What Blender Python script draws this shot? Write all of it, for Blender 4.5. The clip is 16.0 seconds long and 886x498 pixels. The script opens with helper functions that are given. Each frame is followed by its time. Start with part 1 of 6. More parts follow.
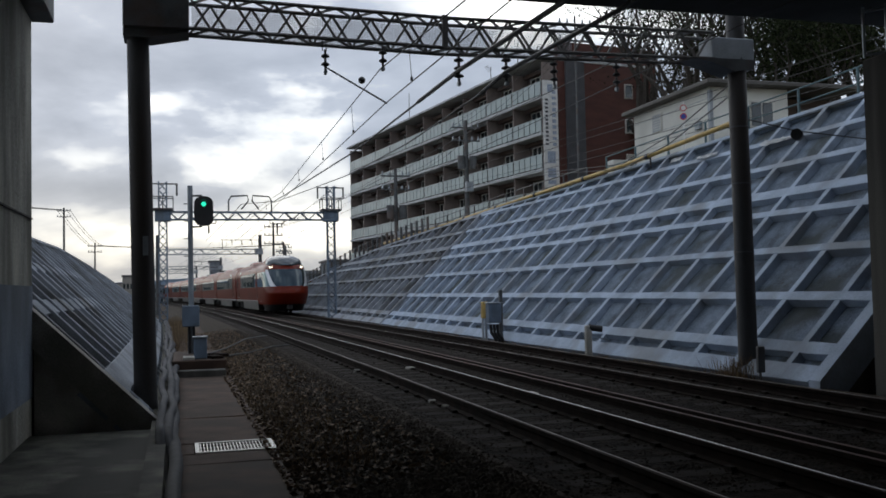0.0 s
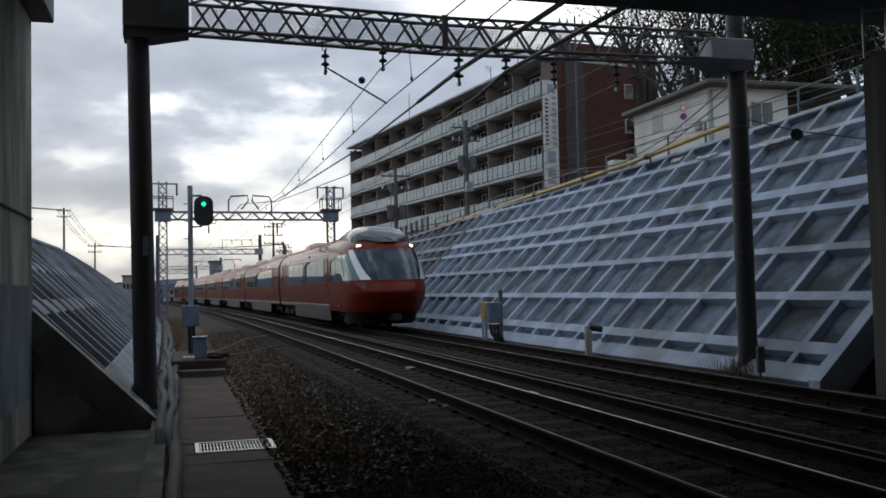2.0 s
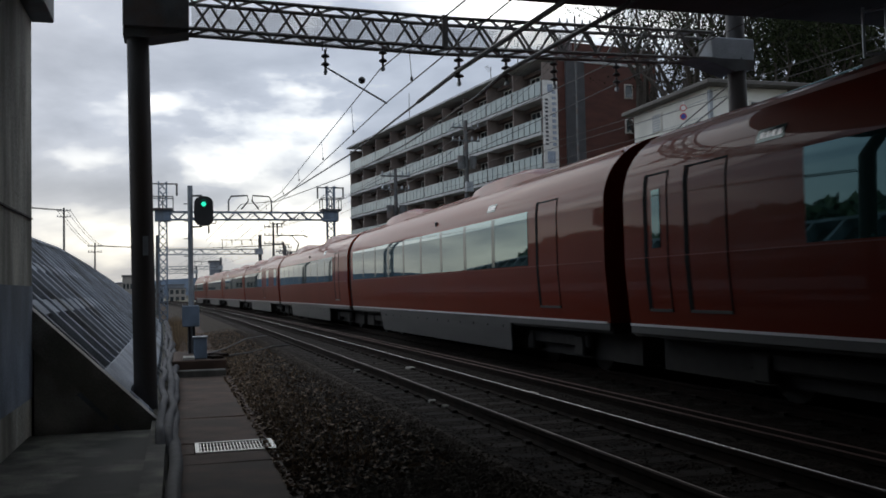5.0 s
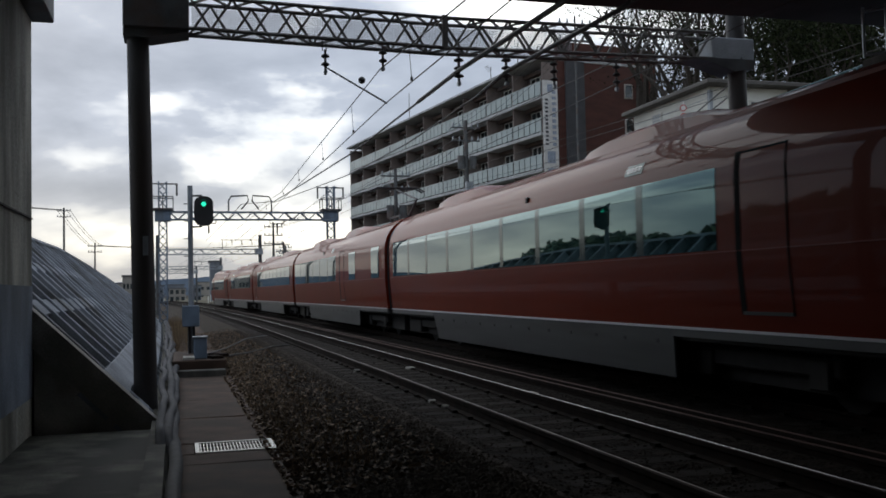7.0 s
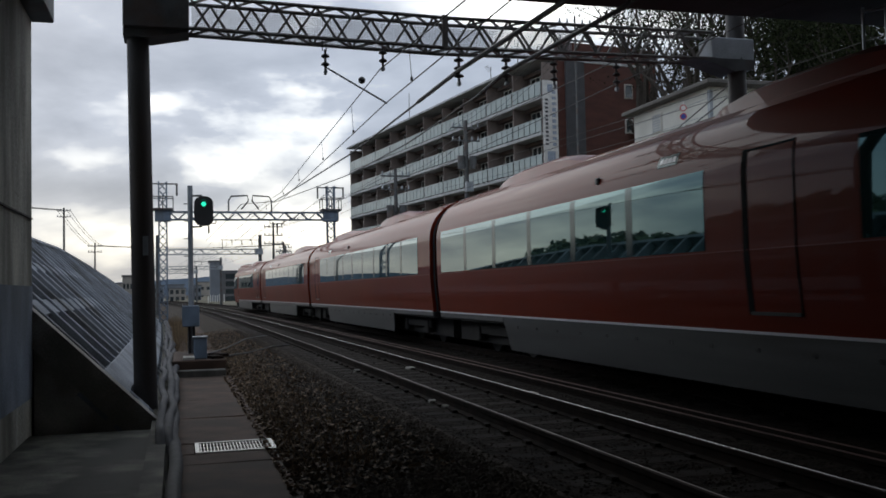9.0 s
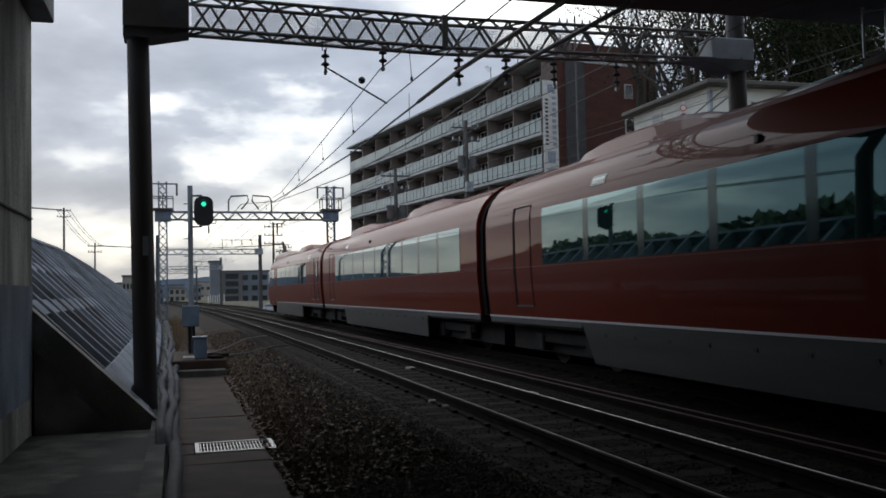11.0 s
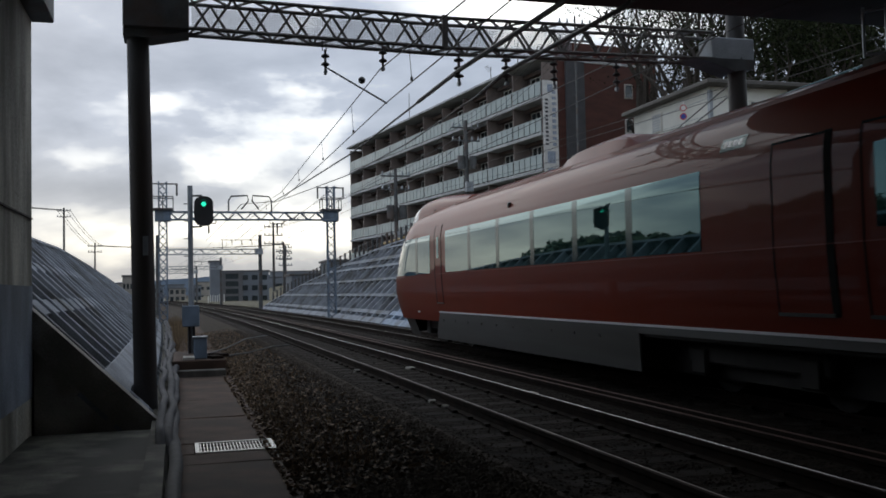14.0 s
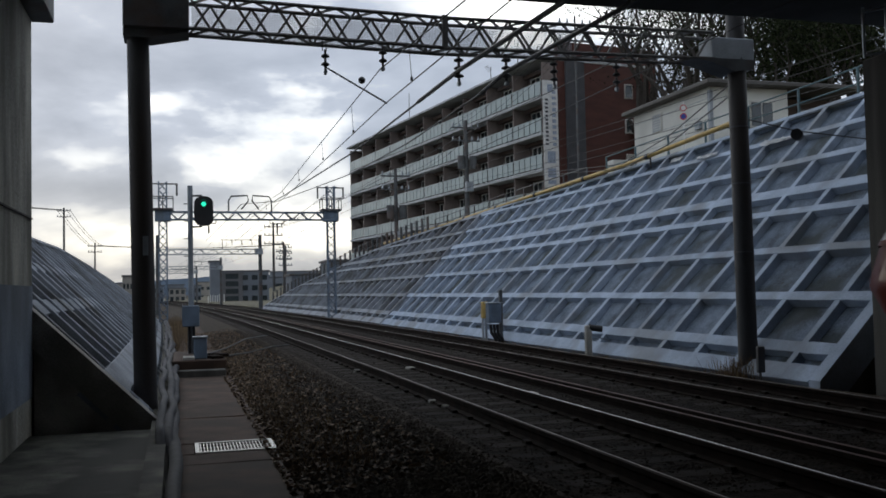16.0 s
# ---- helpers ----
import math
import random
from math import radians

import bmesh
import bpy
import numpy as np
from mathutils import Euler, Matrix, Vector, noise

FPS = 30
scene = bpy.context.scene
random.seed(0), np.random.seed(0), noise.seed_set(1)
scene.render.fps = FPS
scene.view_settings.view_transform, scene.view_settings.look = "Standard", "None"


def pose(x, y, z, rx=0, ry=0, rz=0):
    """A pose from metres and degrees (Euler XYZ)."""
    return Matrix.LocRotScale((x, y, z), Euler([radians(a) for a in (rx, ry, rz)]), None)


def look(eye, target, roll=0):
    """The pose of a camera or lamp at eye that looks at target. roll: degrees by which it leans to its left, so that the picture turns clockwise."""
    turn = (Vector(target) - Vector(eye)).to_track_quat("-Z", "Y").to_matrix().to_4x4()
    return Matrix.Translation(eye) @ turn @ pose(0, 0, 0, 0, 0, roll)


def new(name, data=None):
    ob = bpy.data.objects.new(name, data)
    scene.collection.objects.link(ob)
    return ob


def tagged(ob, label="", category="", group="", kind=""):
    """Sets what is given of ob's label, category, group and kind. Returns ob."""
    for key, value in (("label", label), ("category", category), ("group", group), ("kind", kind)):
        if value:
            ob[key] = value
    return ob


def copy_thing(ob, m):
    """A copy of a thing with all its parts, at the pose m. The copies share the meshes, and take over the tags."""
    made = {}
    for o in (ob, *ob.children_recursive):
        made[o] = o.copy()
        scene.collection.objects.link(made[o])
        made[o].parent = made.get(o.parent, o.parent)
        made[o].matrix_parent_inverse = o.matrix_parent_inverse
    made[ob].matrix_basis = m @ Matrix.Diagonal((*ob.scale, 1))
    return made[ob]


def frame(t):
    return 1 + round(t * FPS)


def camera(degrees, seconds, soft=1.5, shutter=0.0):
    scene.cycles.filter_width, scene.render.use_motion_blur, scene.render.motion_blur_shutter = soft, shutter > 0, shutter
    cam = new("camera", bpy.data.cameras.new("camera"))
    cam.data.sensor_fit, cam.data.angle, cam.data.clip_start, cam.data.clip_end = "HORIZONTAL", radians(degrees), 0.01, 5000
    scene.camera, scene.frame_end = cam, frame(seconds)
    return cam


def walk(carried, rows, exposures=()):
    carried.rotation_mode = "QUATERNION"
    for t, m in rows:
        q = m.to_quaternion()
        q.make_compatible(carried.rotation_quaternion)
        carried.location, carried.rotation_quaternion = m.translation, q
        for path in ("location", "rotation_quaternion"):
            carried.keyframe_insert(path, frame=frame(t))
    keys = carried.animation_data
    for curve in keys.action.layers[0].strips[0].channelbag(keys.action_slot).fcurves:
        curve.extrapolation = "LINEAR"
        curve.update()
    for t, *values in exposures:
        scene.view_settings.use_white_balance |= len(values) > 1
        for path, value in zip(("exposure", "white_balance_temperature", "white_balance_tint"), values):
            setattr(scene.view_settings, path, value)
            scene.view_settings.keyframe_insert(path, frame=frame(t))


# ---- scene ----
# Camera on its tripod under the bridge. World: y along the line, x to the right, z = 0 at the rail heads.
YAW, PITCH, ROLL, EYE = radians(15.915), radians(2.469), -1.202, (0.0, 0.0, 1.386)
AIM = (math.sin(YAW) * math.cos(PITCH), EYE[1] + math.cos(YAW) * math.cos(PITCH), EYE[2] + math.sin(PITCH))
cam = camera(51.36, 16.0, soft=1.7, shutter=0.12)
walk(cam, [(0.0, look(EYE, AIM, ROLL)), (16.0, look(EYE, AIM, ROLL))], exposures=[(0.0, -0.55, 6250, 8), (16.0, -0.55, 6250, 8)])

# ---- world and sun ----
SUN_AZ, SUN_EL = radians(-12), radians(24)     # azimuth from +y towards +x


def make_world():
    world = bpy.data.worlds.new("overcast_sky")
    scene.world = world
    world.use_nodes = True
    nt = world.node_tree
    nt.nodes.clear()
    N = nt.nodes.new
    out, bg = N("ShaderNodeOutputWorld"), N("ShaderNodeBackground")
    sky = N("ShaderNodeTexSky")
    sky.sky_type, sky.sun_disc = "NISHITA", False
    sky.sun_elevation, sky.sun_rotation = SUN_EL, SUN_AZ
    sky.air_density, sky.dust_density = 1.2, 2.0
    tc, mp = N("ShaderNodeTexCoord"), N("ShaderNodeMapping")
    mp.inputs["Scale"].default_value = (1.0, 1.0, 2.3)
    mp.inputs["Location"].default_value = CLOUD_SHIFT
    big, det, ramp, cloud = N("ShaderNodeTexNoise"), N("ShaderNodeTexNoise"), N("ShaderNodeValToRGB"), N("ShaderNodeMix")
    big.inputs["Scale"].default_value, big.inputs["Detail"].default_value = 3.6, 7.0
    big.inputs["Roughness"].default_value = 0.52
    big.inputs["Distortion"].default_value = 0.25
    L = nt.links.new
    L(tc.outputs["Generated"], mp.inputs["Vector"])
    L(mp.outputs["Vector"], big.inputs["Vector"])
    els = ramp.color_ramp.elements
    els[0].position, els[0].color = 0.34, (0.38, 0.43, 0.53, 1)
    els[1].position, els[1].color = 0.74, (2.2, 2.15, 2.05, 1)
    e = els.new(0.52)
    e.color = (0.62, 0.67, 0.78, 1)
    e = els.new(0.62)
    e.color = (1.15, 1.17, 1.2, 1)
    # the break in the clouds where the low sun stands behind them
    sep = N("ShaderNodeSeparateXYZ")
    L(tc.outputs["Generated"], sep.inputs[0])

    def op(kind, a, b):
        n = N("ShaderNodeMath")
        n.operation = kind
        for i, v in enumerate((a, b)):
            if isinstance(v, (int, float)):
                n.inputs[i].default_value = v
            else:
                L(v, n.inputs[i])
        return n.outputs[0]

    det.inputs["Scale"].default_value, det.inputs["Detail"].default_value = 7.0, 6.0
    L(mp.outputs["Vector"], det.inputs["Vector"])
    ragged = N("ShaderNodeSeparateColor")
    L(det.outputs["Color"], ragged.inputs[0])
    total = big.outputs["Fac"]
    yy = op("MAXIMUM", sep.outputs["Y"], 0.02)
    for a0, e0, wa, we, amount in BREAKS:
        da = op("DIVIDE", op("SUBTRACT", op("DIVIDE", sep.outputs["X"], yy), a0), wa)
        de = op("DIVIDE", op("SUBTRACT", op("DIVIDE", sep.outputs["Z"], yy), e0), we)
        da = op("ADD", da, op("MULTIPLY", op("SUBTRACT", ragged.outputs[0], 0.5), 3.8))
        de = op("ADD", de, op("MULTIPLY", op("SUBTRACT", ragged.outputs[1], 0.5), 4.2))
        r2 = op("ADD", op("MULTIPLY", da, da), op("MULTIPLY", de, de))
        total = op("ADD", total, op("MULTIPLY", op("POWER", 2.718, op("MULTIPLY", r2, -1.0)), amount))
    L(total, ramp.inputs["Fac"])
    mul = N("ShaderNodeMix")
    mul.data_type, mul.blend_type = "RGBA", "MULTIPLY"
    mul.inputs["Factor"].default_value = 1.0
    # cloud cover takes most of the sky; a little clear sky remains in it
    mix = N("ShaderNodeMix")
    mix.data_type = "RGBA"
    mix.inputs["Factor"].default_value = 0.95
    gain = N("ShaderNodeVectorMath")
    gain.operation = "SCALE"
    gain.inputs["Scale"].default_value = CLOUD_GAIN
    low = N("ShaderNodeMapRange")
    low.inputs["From Min"].default_value, low.inputs["From Max"].default_value = 0.17, 0.02
    L(sep.outputs["Z"], low.inputs["Value"])
    warm = N("ShaderNodeMix")
    warm.data_type, warm.blend_type = "RGBA", "MULTIPLY"
    L(low.outputs["Result"], warm.inputs["Factor"])
    L(ramp.outputs["Color"], warm.inputs["A"])
    warm.inputs["B"].default_value = (0.97, 0.9, 0.78, 1)
    L(warm.outputs["Result"], gain.inputs[0])
    L(sky.outputs["Color"], mix.inputs["A"])
    L(gain.outputs["Vector"], mix.inputs["B"])
    L(mix.outputs["Result"], bg.inputs["Color"])
    bg.inputs["Strength"].default_value = 0.1
    L(bg.outputs["Background"], out.inputs["Surface"])


CLOUD_SHIFT, CLOUD_GAIN = (0.3, 0.0, 0.45), 13.0
BREAKS = ((0.06, 0.182, 0.12, 0.036, 0.27), (0.05, 0.134, 0.035, 0.013, 0.22), (-0.1, 0.158, 0.045, 0.03, 0.2), (-0.1, 0.062, 0.14, 0.024, 0.13), (0.16, 0.135, 0.06, 0.05, 0.2),
          (0.08, 0.245, 0.15, 0.03, -0.06), (0.42, 0.335, 0.16, 0.045, 0.3), (0.1, 0.062, 0.14, 0.02, 0.14), (0.02, 0.108, 0.2, 0.012, -0.07))
make_world()
sun_data = bpy.data.lights.new("sun", "SUN")
sun_data.energy, sun_data.angle, sun_data.color = 0.5, radians(40), (1.0, 0.96, 0.9)
sun = new("sun", sun_data)
sun.matrix_world = look((0, 0, 60), (-math.sin(SUN_AZ) * math.cos(SUN_EL), -math.cos(SUN_AZ) * math.cos(SUN_EL), 60 - math.sin(SUN_EL)))


# ---- materials ----
def material(name, base, rough=0.8, metal=0.0, vary=0.25, scale=4.0, fine=60.0, bump=0.3, dist=0.01, tint=None, coat=0.0, spec=0.5, streak=None, rnd=0.0, island=0.0, ior=1.5, stain=None, mid=0.5, shine=None):
    """A node material: base colour varied by a coarse and a fine noise, with a bump. streak: stretch of the coarse noise. stain: (colour, amount)."""
    m = bpy.data.materials.new(name)
    m.use_nodes = True
    nt = m.node_tree
    N, L = nt.nodes.new, nt.links.new
    b = nt.nodes["Principled BSDF"]
    b.inputs["Roughness"].default_value, b.inputs["Metallic"].default_value = rough, metal
    b.inputs["IOR"].default_value = ior
    b.inputs["Specular IOR Level"].default_value = spec
    if shine:
        b.inputs["Specular Tint"].default_value = (*shine, 1)
    b.inputs["Coat Weight"].default_value = coat
    b.inputs["Coat Roughness"].default_value = 0.03
    tc, mp = N("ShaderNodeTexCoord"), N("ShaderNodeMapping")
    L(tc.outputs["Object"], mp.inputs["Vector"])
    if streak:
        mp.inputs["Scale"].default_value = streak
    n1, n2 = N("ShaderNodeTexNoise"), N("ShaderNodeTexNoise")
    n1.inputs["Scale"].default_value, n1.inputs["Detail"].default_value = scale, 5.0
    n2.inputs["Scale"].default_value, n2.inputs["Detail"].default_value = fine, 4.0
    L(mp.outputs["Vector"], n1.inputs["Vector"])
    L(tc.outputs["Object"], n2.inputs["Vector"])
    add = N("ShaderNodeMath")
    add.operation = "MULTIPLY_ADD"
    L(n1.outputs["Fac"], add.inputs[0])
    add.inputs[1].default_value = 0.65
    half = N("ShaderNodeMath")
    half.operation = "MULTIPLY"
    half.inputs[1].default_value = 0.35
    L(n2.outputs["Fac"], half.inputs[0])
    L(half.outputs[0], add.inputs[2])
    last = add.outputs[0]
    if rnd or island:
        src = N("ShaderNodeObjectInfo") if rnd else N("ShaderNodeNewGeometry")
        r2 = N("ShaderNodeMath")
        r2.operation = "MULTIPLY_ADD"
        L(src.outputs["Random" if rnd else "Random Per Island"], r2.inputs[0])
        r2.inputs[1].default_value = rnd or island
        L(last, r2.inputs[2])
        r3 = N("ShaderNodeMath")
        r3.operation = "SUBTRACT"
        r3.inputs[1].default_value = (rnd or island) / 2
        L(r2.outputs[0], r3.inputs[0])
        last = r3.outputs[0]
    ramp = N("ShaderNodeValToRGB")
    c = np.array(base, float)
    t2 = np.array(tint if tint else base, float)
    e = ramp.color_ramp.elements
    e[0].position, e[1].position = 0.37, 0.63
    e[0].color = (*np.clip(c * (1 - vary), 0, 1), 1)
    e[1].color = (*np.clip(t2 * (1 + vary), 0, 1), 1)
    L(last, ramp.inputs["Fac"])
    col = ramp.outputs["Color"]
    if stain:
        n3, cut, mix = N("ShaderNodeTexNoise"), N("ShaderNodeMapRange"), N("ShaderNodeMix")
        n3.inputs["Scale"].default_value, n3.inputs["Detail"].default_value = scale * 0.45, 8.0
        L(mp.outputs["Vector"], n3.inputs["Vector"])
        cut.inputs["From Min"].default_value, cut.inputs["From Max"].default_value = mid, mid + 0.14
        cut.inputs["To Max"].default_value = stain[1]
        L(n3.outputs["Fac"], cut.inputs["Value"])
        mix.data_type = "RGBA"
        L(cut.outputs["Result"], mix.inputs["Factor"])
        L(col, mix.inputs["A"])
        mix.inputs["B"].default_value = (*stain[0], 1)
        col = mix.outputs["Result"]
    L(col, b.inputs["Base Color"])
    if bump:
        bp = N("ShaderNodeBump")
        bp.inputs["Strength"].default_value, bp.inputs["Distance"].default_value = bump, dist
        L(last if not (rnd or island) else add.outputs[0], bp.inputs["Height"])
        L(bp.outputs["Normal"], b.inputs["Normal"])
    return m


def glowing(name, colour, strength):
    m = bpy.data.materials.new(name)
    m.use_nodes = True
    b = m.node_tree.nodes["Principled BSDF"]
    b.inputs["Base Color"].default_value = (*colour, 1)
    b.inputs["Emission Color"].default_value = (*colour, 1)
    b.inputs["Emission Strength"].default_value = strength
    return m


CONCRETE = material("weathered_concrete", (0.4, 0.385, 0.345), 0.9, scale=1.6, fine=45, vary=0.45, bump=0.5, dist=0.02, stain=((0.085, 0.08, 0.065), 0.88), streak=(1.1, 1.1, 0.4), mid=0.46)
DARKSOFFIT = material("dark_bridge_soffit", (0.05, 0.05, 0.048), 0.9, scale=1.0, fine=30, vary=0.35, bump=0.3)
# stained concrete, base darkened to put the east pier's shade into the colour
DARKCONCRETE = material("stained_shade_dark_concrete", (0.1, 0.095, 0.085), 0.9, scale=1.4, fine=45, vary=0.35, bump=0.4, stain=((0.04, 0.037, 0.033), 0.75), streak=(2.5, 2.5, 0.18), mid=0.46)
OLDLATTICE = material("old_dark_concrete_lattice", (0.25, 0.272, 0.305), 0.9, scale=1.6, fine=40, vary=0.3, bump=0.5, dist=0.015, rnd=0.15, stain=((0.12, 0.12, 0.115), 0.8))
BOARDED = material("board_marked_concrete", (0.47, 0.455, 0.395), 0.9, scale=1.5, fine=40, vary=0.55, bump=0.6, dist=0.02, stain=((0.11, 0.105, 0.08), 0.85), streak=(1.0, 1.1, 0.24), mid=0.45)
OVERPAINT = material("faded_blue_grey_overpaint", (0.21, 0.245, 0.3), 0.85, scale=1.5, fine=40, vary=0.4, bump=0.4, dist=0.01, stain=((0.12, 0.13, 0.145), 0.7), streak=(1.0, 0.9, 0.5))
ENDCONCRETE = material("stained_end_wall_concrete", (0.42, 0.405, 0.36), 0.9, scale=1.2, fine=40, vary=0.4, bump=0.5, dist=0.02, stain=((0.12, 0.115, 0.09), 0.7))
# mossy stains are its own; base colour lowered for shade under the bridge
FLOOR = material("shade_dark_mossy_floor", (0.1, 0.098, 0.076), 0.85, scale=3.2, fine=40, vary=0.55, bump=0.6, dist=0.02, stain=((0.014, 0.015, 0.008), 0.95), mid=0.42)
SLAB = material("walkway_concrete", (0.072, 0.046, 0.034), 0.85, scale=2.4, fine=70, vary=0.35, bump=0.5, dist=0.015, stain=((0.04, 0.029, 0.022), 0.8), rnd=0.12, spec=0.2)
LATTICE = material("sprayed_concrete_lattice", (0.335, 0.4, 0.495), 0.85, scale=1.6, fine=40, vary=0.22, bump=0.45, dist=0.015, rnd=0.14, stain=((0.2, 0.21, 0.215), 0.7))
PANEL = material("sprayed_mortar_panel", (0.128, 0.158, 0.2), 0.92, scale=2.2, fine=26, vary=0.5, bump=0.8, dist=0.03, stain=((0.05, 0.058, 0.055), 0.85), spec=0.3)
# older mortar, its colour darkened further for shade in the deep lattice recesses
OLDSHADEPANEL = material("old_shaded_mortar_panel", (0.032, 0.034, 0.036), 0.92, scale=2.0, fine=26, vary=0.5, bump=0.8, dist=0.03, stain=((0.03, 0.033, 0.028), 0.8), spec=0.3)
BALLAST = material("ballast_bed", (0.042, 0.034, 0.027), 0.95, scale=9, fine=34, vary=0.4, bump=0.5, dist=0.05, tint=(0.05, 0.04, 0.031), spec=0.12)
OILYBED = material("oily_rusty_ballast_bed", (0.0135, 0.0105, 0.0085), 0.95, scale=7, fine=34, vary=0.5, bump=1.0, dist=0.05, tint=(0.019, 0.0145, 0.0115), spec=0.08)
OILYSTONE = material("oily_rusty_ballast_stone", (0.0145, 0.0115, 0.0095), 0.9, scale=8, fine=50, vary=0.4, bump=0.3, island=0.2, tint=(0.021, 0.0165, 0.0135), spec=0.06)
STONE = material("ballast_stone", (0.04, 0.0325, 0.026), 0.9, scale=8, fine=50, vary=0.5, bump=0.3, island=0.2, tint=(0.05, 0.0415, 0.0335), spec=0.1)
SLEEPER = material("dirty_sleeper", (0.022, 0.0185, 0.0155), 0.9, scale=3, fine=50, vary=0.4, bump=0.4, rnd=0.3, stain=((0.024, 0.019, 0.015), 0.7), spec=0.12)
RUST = material("rusty_rail_side", (0.014, 0.009, 0.007), 0.9, scale=5, fine=80, vary=0.45, bump=0.3, dist=0.004, spec=0.1)
RAILHEAD = material("polished_rail_head", (0.42, 0.41, 0.4), 0.3, metal=1.0, scale=3, fine=40, vary=0.25, bump=0.04, dist=0.002, streak=(8, 0.3, 1))
# darker head metal, standing in for a weaker reflection on some rails
DIMHEAD = material("dim_glint_rail_head", (0.1, 0.085, 0.075), 0.4, metal=1.0, scale=3, fine=40, vary=0.3, bump=0.04, dist=0.002, streak=(8, 0.3, 1))
GANTRYSTEEL = material("weathered_grey_gantry_paint", (0.15, 0.15, 0.145), 0.6, scale=3, fine=70, vary=0.35, bump=0.15, dist=0.003, stain=((0.08, 0.055, 0.045), 0.6))
STEEL = material("painted_steel_dark", (0.075, 0.08, 0.085), 0.55, scale=3, fine=70, vary=0.35, bump=0.15, dist=0.003, stain=((0.1, 0.05, 0.03), 0.5))
GALV = material("galvanised_steel", (0.3, 0.33, 0.36), 0.5, metal=0.4, scale=2.5, fine=60, vary=0.25, bump=0.1, dist=0.003)
BLUESTEEL = material("blue_grey_painted_steel", (0.13, 0.175, 0.235), 0.6, scale=2.5, fine=60, vary=0.3, bump=0.12, dist=0.003, stain=((0.08, 0.07, 0.065), 0.5))
POLE = material("tar_coated_pole", (0.04, 0.042, 0.045), 0.6, scale=1.5, fine=50, vary=0.4, bump=0.2, dist=0.004, stain=((0.09, 0.055, 0.035), 0.4), streak=(1, 1, 0.2))
WIRE = material("dark_wire", (0.035, 0.035, 0.037), 0.6, scale=4, fine=40, vary=0.2, bump=0)
BLACK = material("black_rubber", (0.02, 0.02, 0.021), 0.55, scale=4, fine=60, vary=0.3, bump=0.1)
SOIL = material("bare_soil", (0.11, 0.09, 0.065), 0.95, scale=1.0, fine=20, vary=0.4, bump=0.7, dist=0.04, tint=(0.13, 0.12, 0.07))
PAINT = material("metallic_vermilion_paint", (0.138, 0.0155, 0.005), 0.5, metal=0.0, scale=0.5, fine=300, vary=0.08, bump=0.0, coat=0.36, spec=0.05)
PAINT.node_tree.nodes["Principled BSDF"].inputs["Coat Tint"].default_value = (1.0, 0.78, 0.7, 1)
ROOFPAINT = material("roof_red_paint", (0.2, 0.03, 0.018), 0.5, scale=0.8, fine=60, vary=0.2, bump=0, coat=0.3, spec=0.2)
SILVER = material("satin_silver_skirt", (0.08, 0.084, 0.087), 0.42, metal=0.6, scale=1.2, fine=60, vary=0.2, bump=0.03, streak=(1, 0.2, 3), spec=0.3, stain=((0.05, 0.048, 0.045), 0.6))
PILLARGLASS = material("dark_window_pillar", (0.006, 0.014, 0.015), 0.16, scale=1, fine=5, vary=0.2, bump=0, spec=0.6, ior=1.5, shine=(0.42, 0.74, 0.76))
WHITEPILLAR = material("silver_white_pillar", (0.62, 0.63, 0.65), 0.3, metal=0.2, scale=1, fine=60, vary=0.06, bump=0, coat=0.6)
GLASS = material("tinted_train_glass", (0.012, 0.032, 0.033), 0.02, scale=1, fine=5, vary=0.2, bump=0.0, spec=0.75, ior=1.72, shine=(0.42, 0.86, 0.9))
SCREENGLASS = material("windscreen_glass", (0.01, 0.016, 0.02), 0.03, scale=1, fine=5, vary=0.2, bump=0.0, spec=0.5, ior=1.6, shine=(0.6, 0.82, 1.0))
DOMEGLASS = material("pale_cockpit_glass", (0.06, 0.07, 0.08), 0.05, scale=1, fine=5, vary=0.3, bump=0.0, spec=0.7, ior=1.55)
HILLLEAF = material("bank_shrub_leaf", (0.055, 0.085, 0.04), 0.7, scale=3, fine=20, vary=0.4, bump=0, island=0.5, tint=(0.09, 0.12, 0.055))
# bellows rubber, also the black of shaded gaps on body and doors
GAP = material("gangway_rubber_gap_shade", (0.01, 0.01, 0.011), 0.9, scale=6, fine=60, vary=0.3, bump=0.2, spec=0.1)
APRON = material("black_apron_paint", (0.012, 0.012, 0.013), 0.7, scale=4, fine=60, vary=0.4, bump=0.1, spec=0.2)
UNDER = material("underframe_grime", (0.014, 0.013, 0.0125), 0.8, scale=4, fine=60, vary=0.4, bump=0.2)


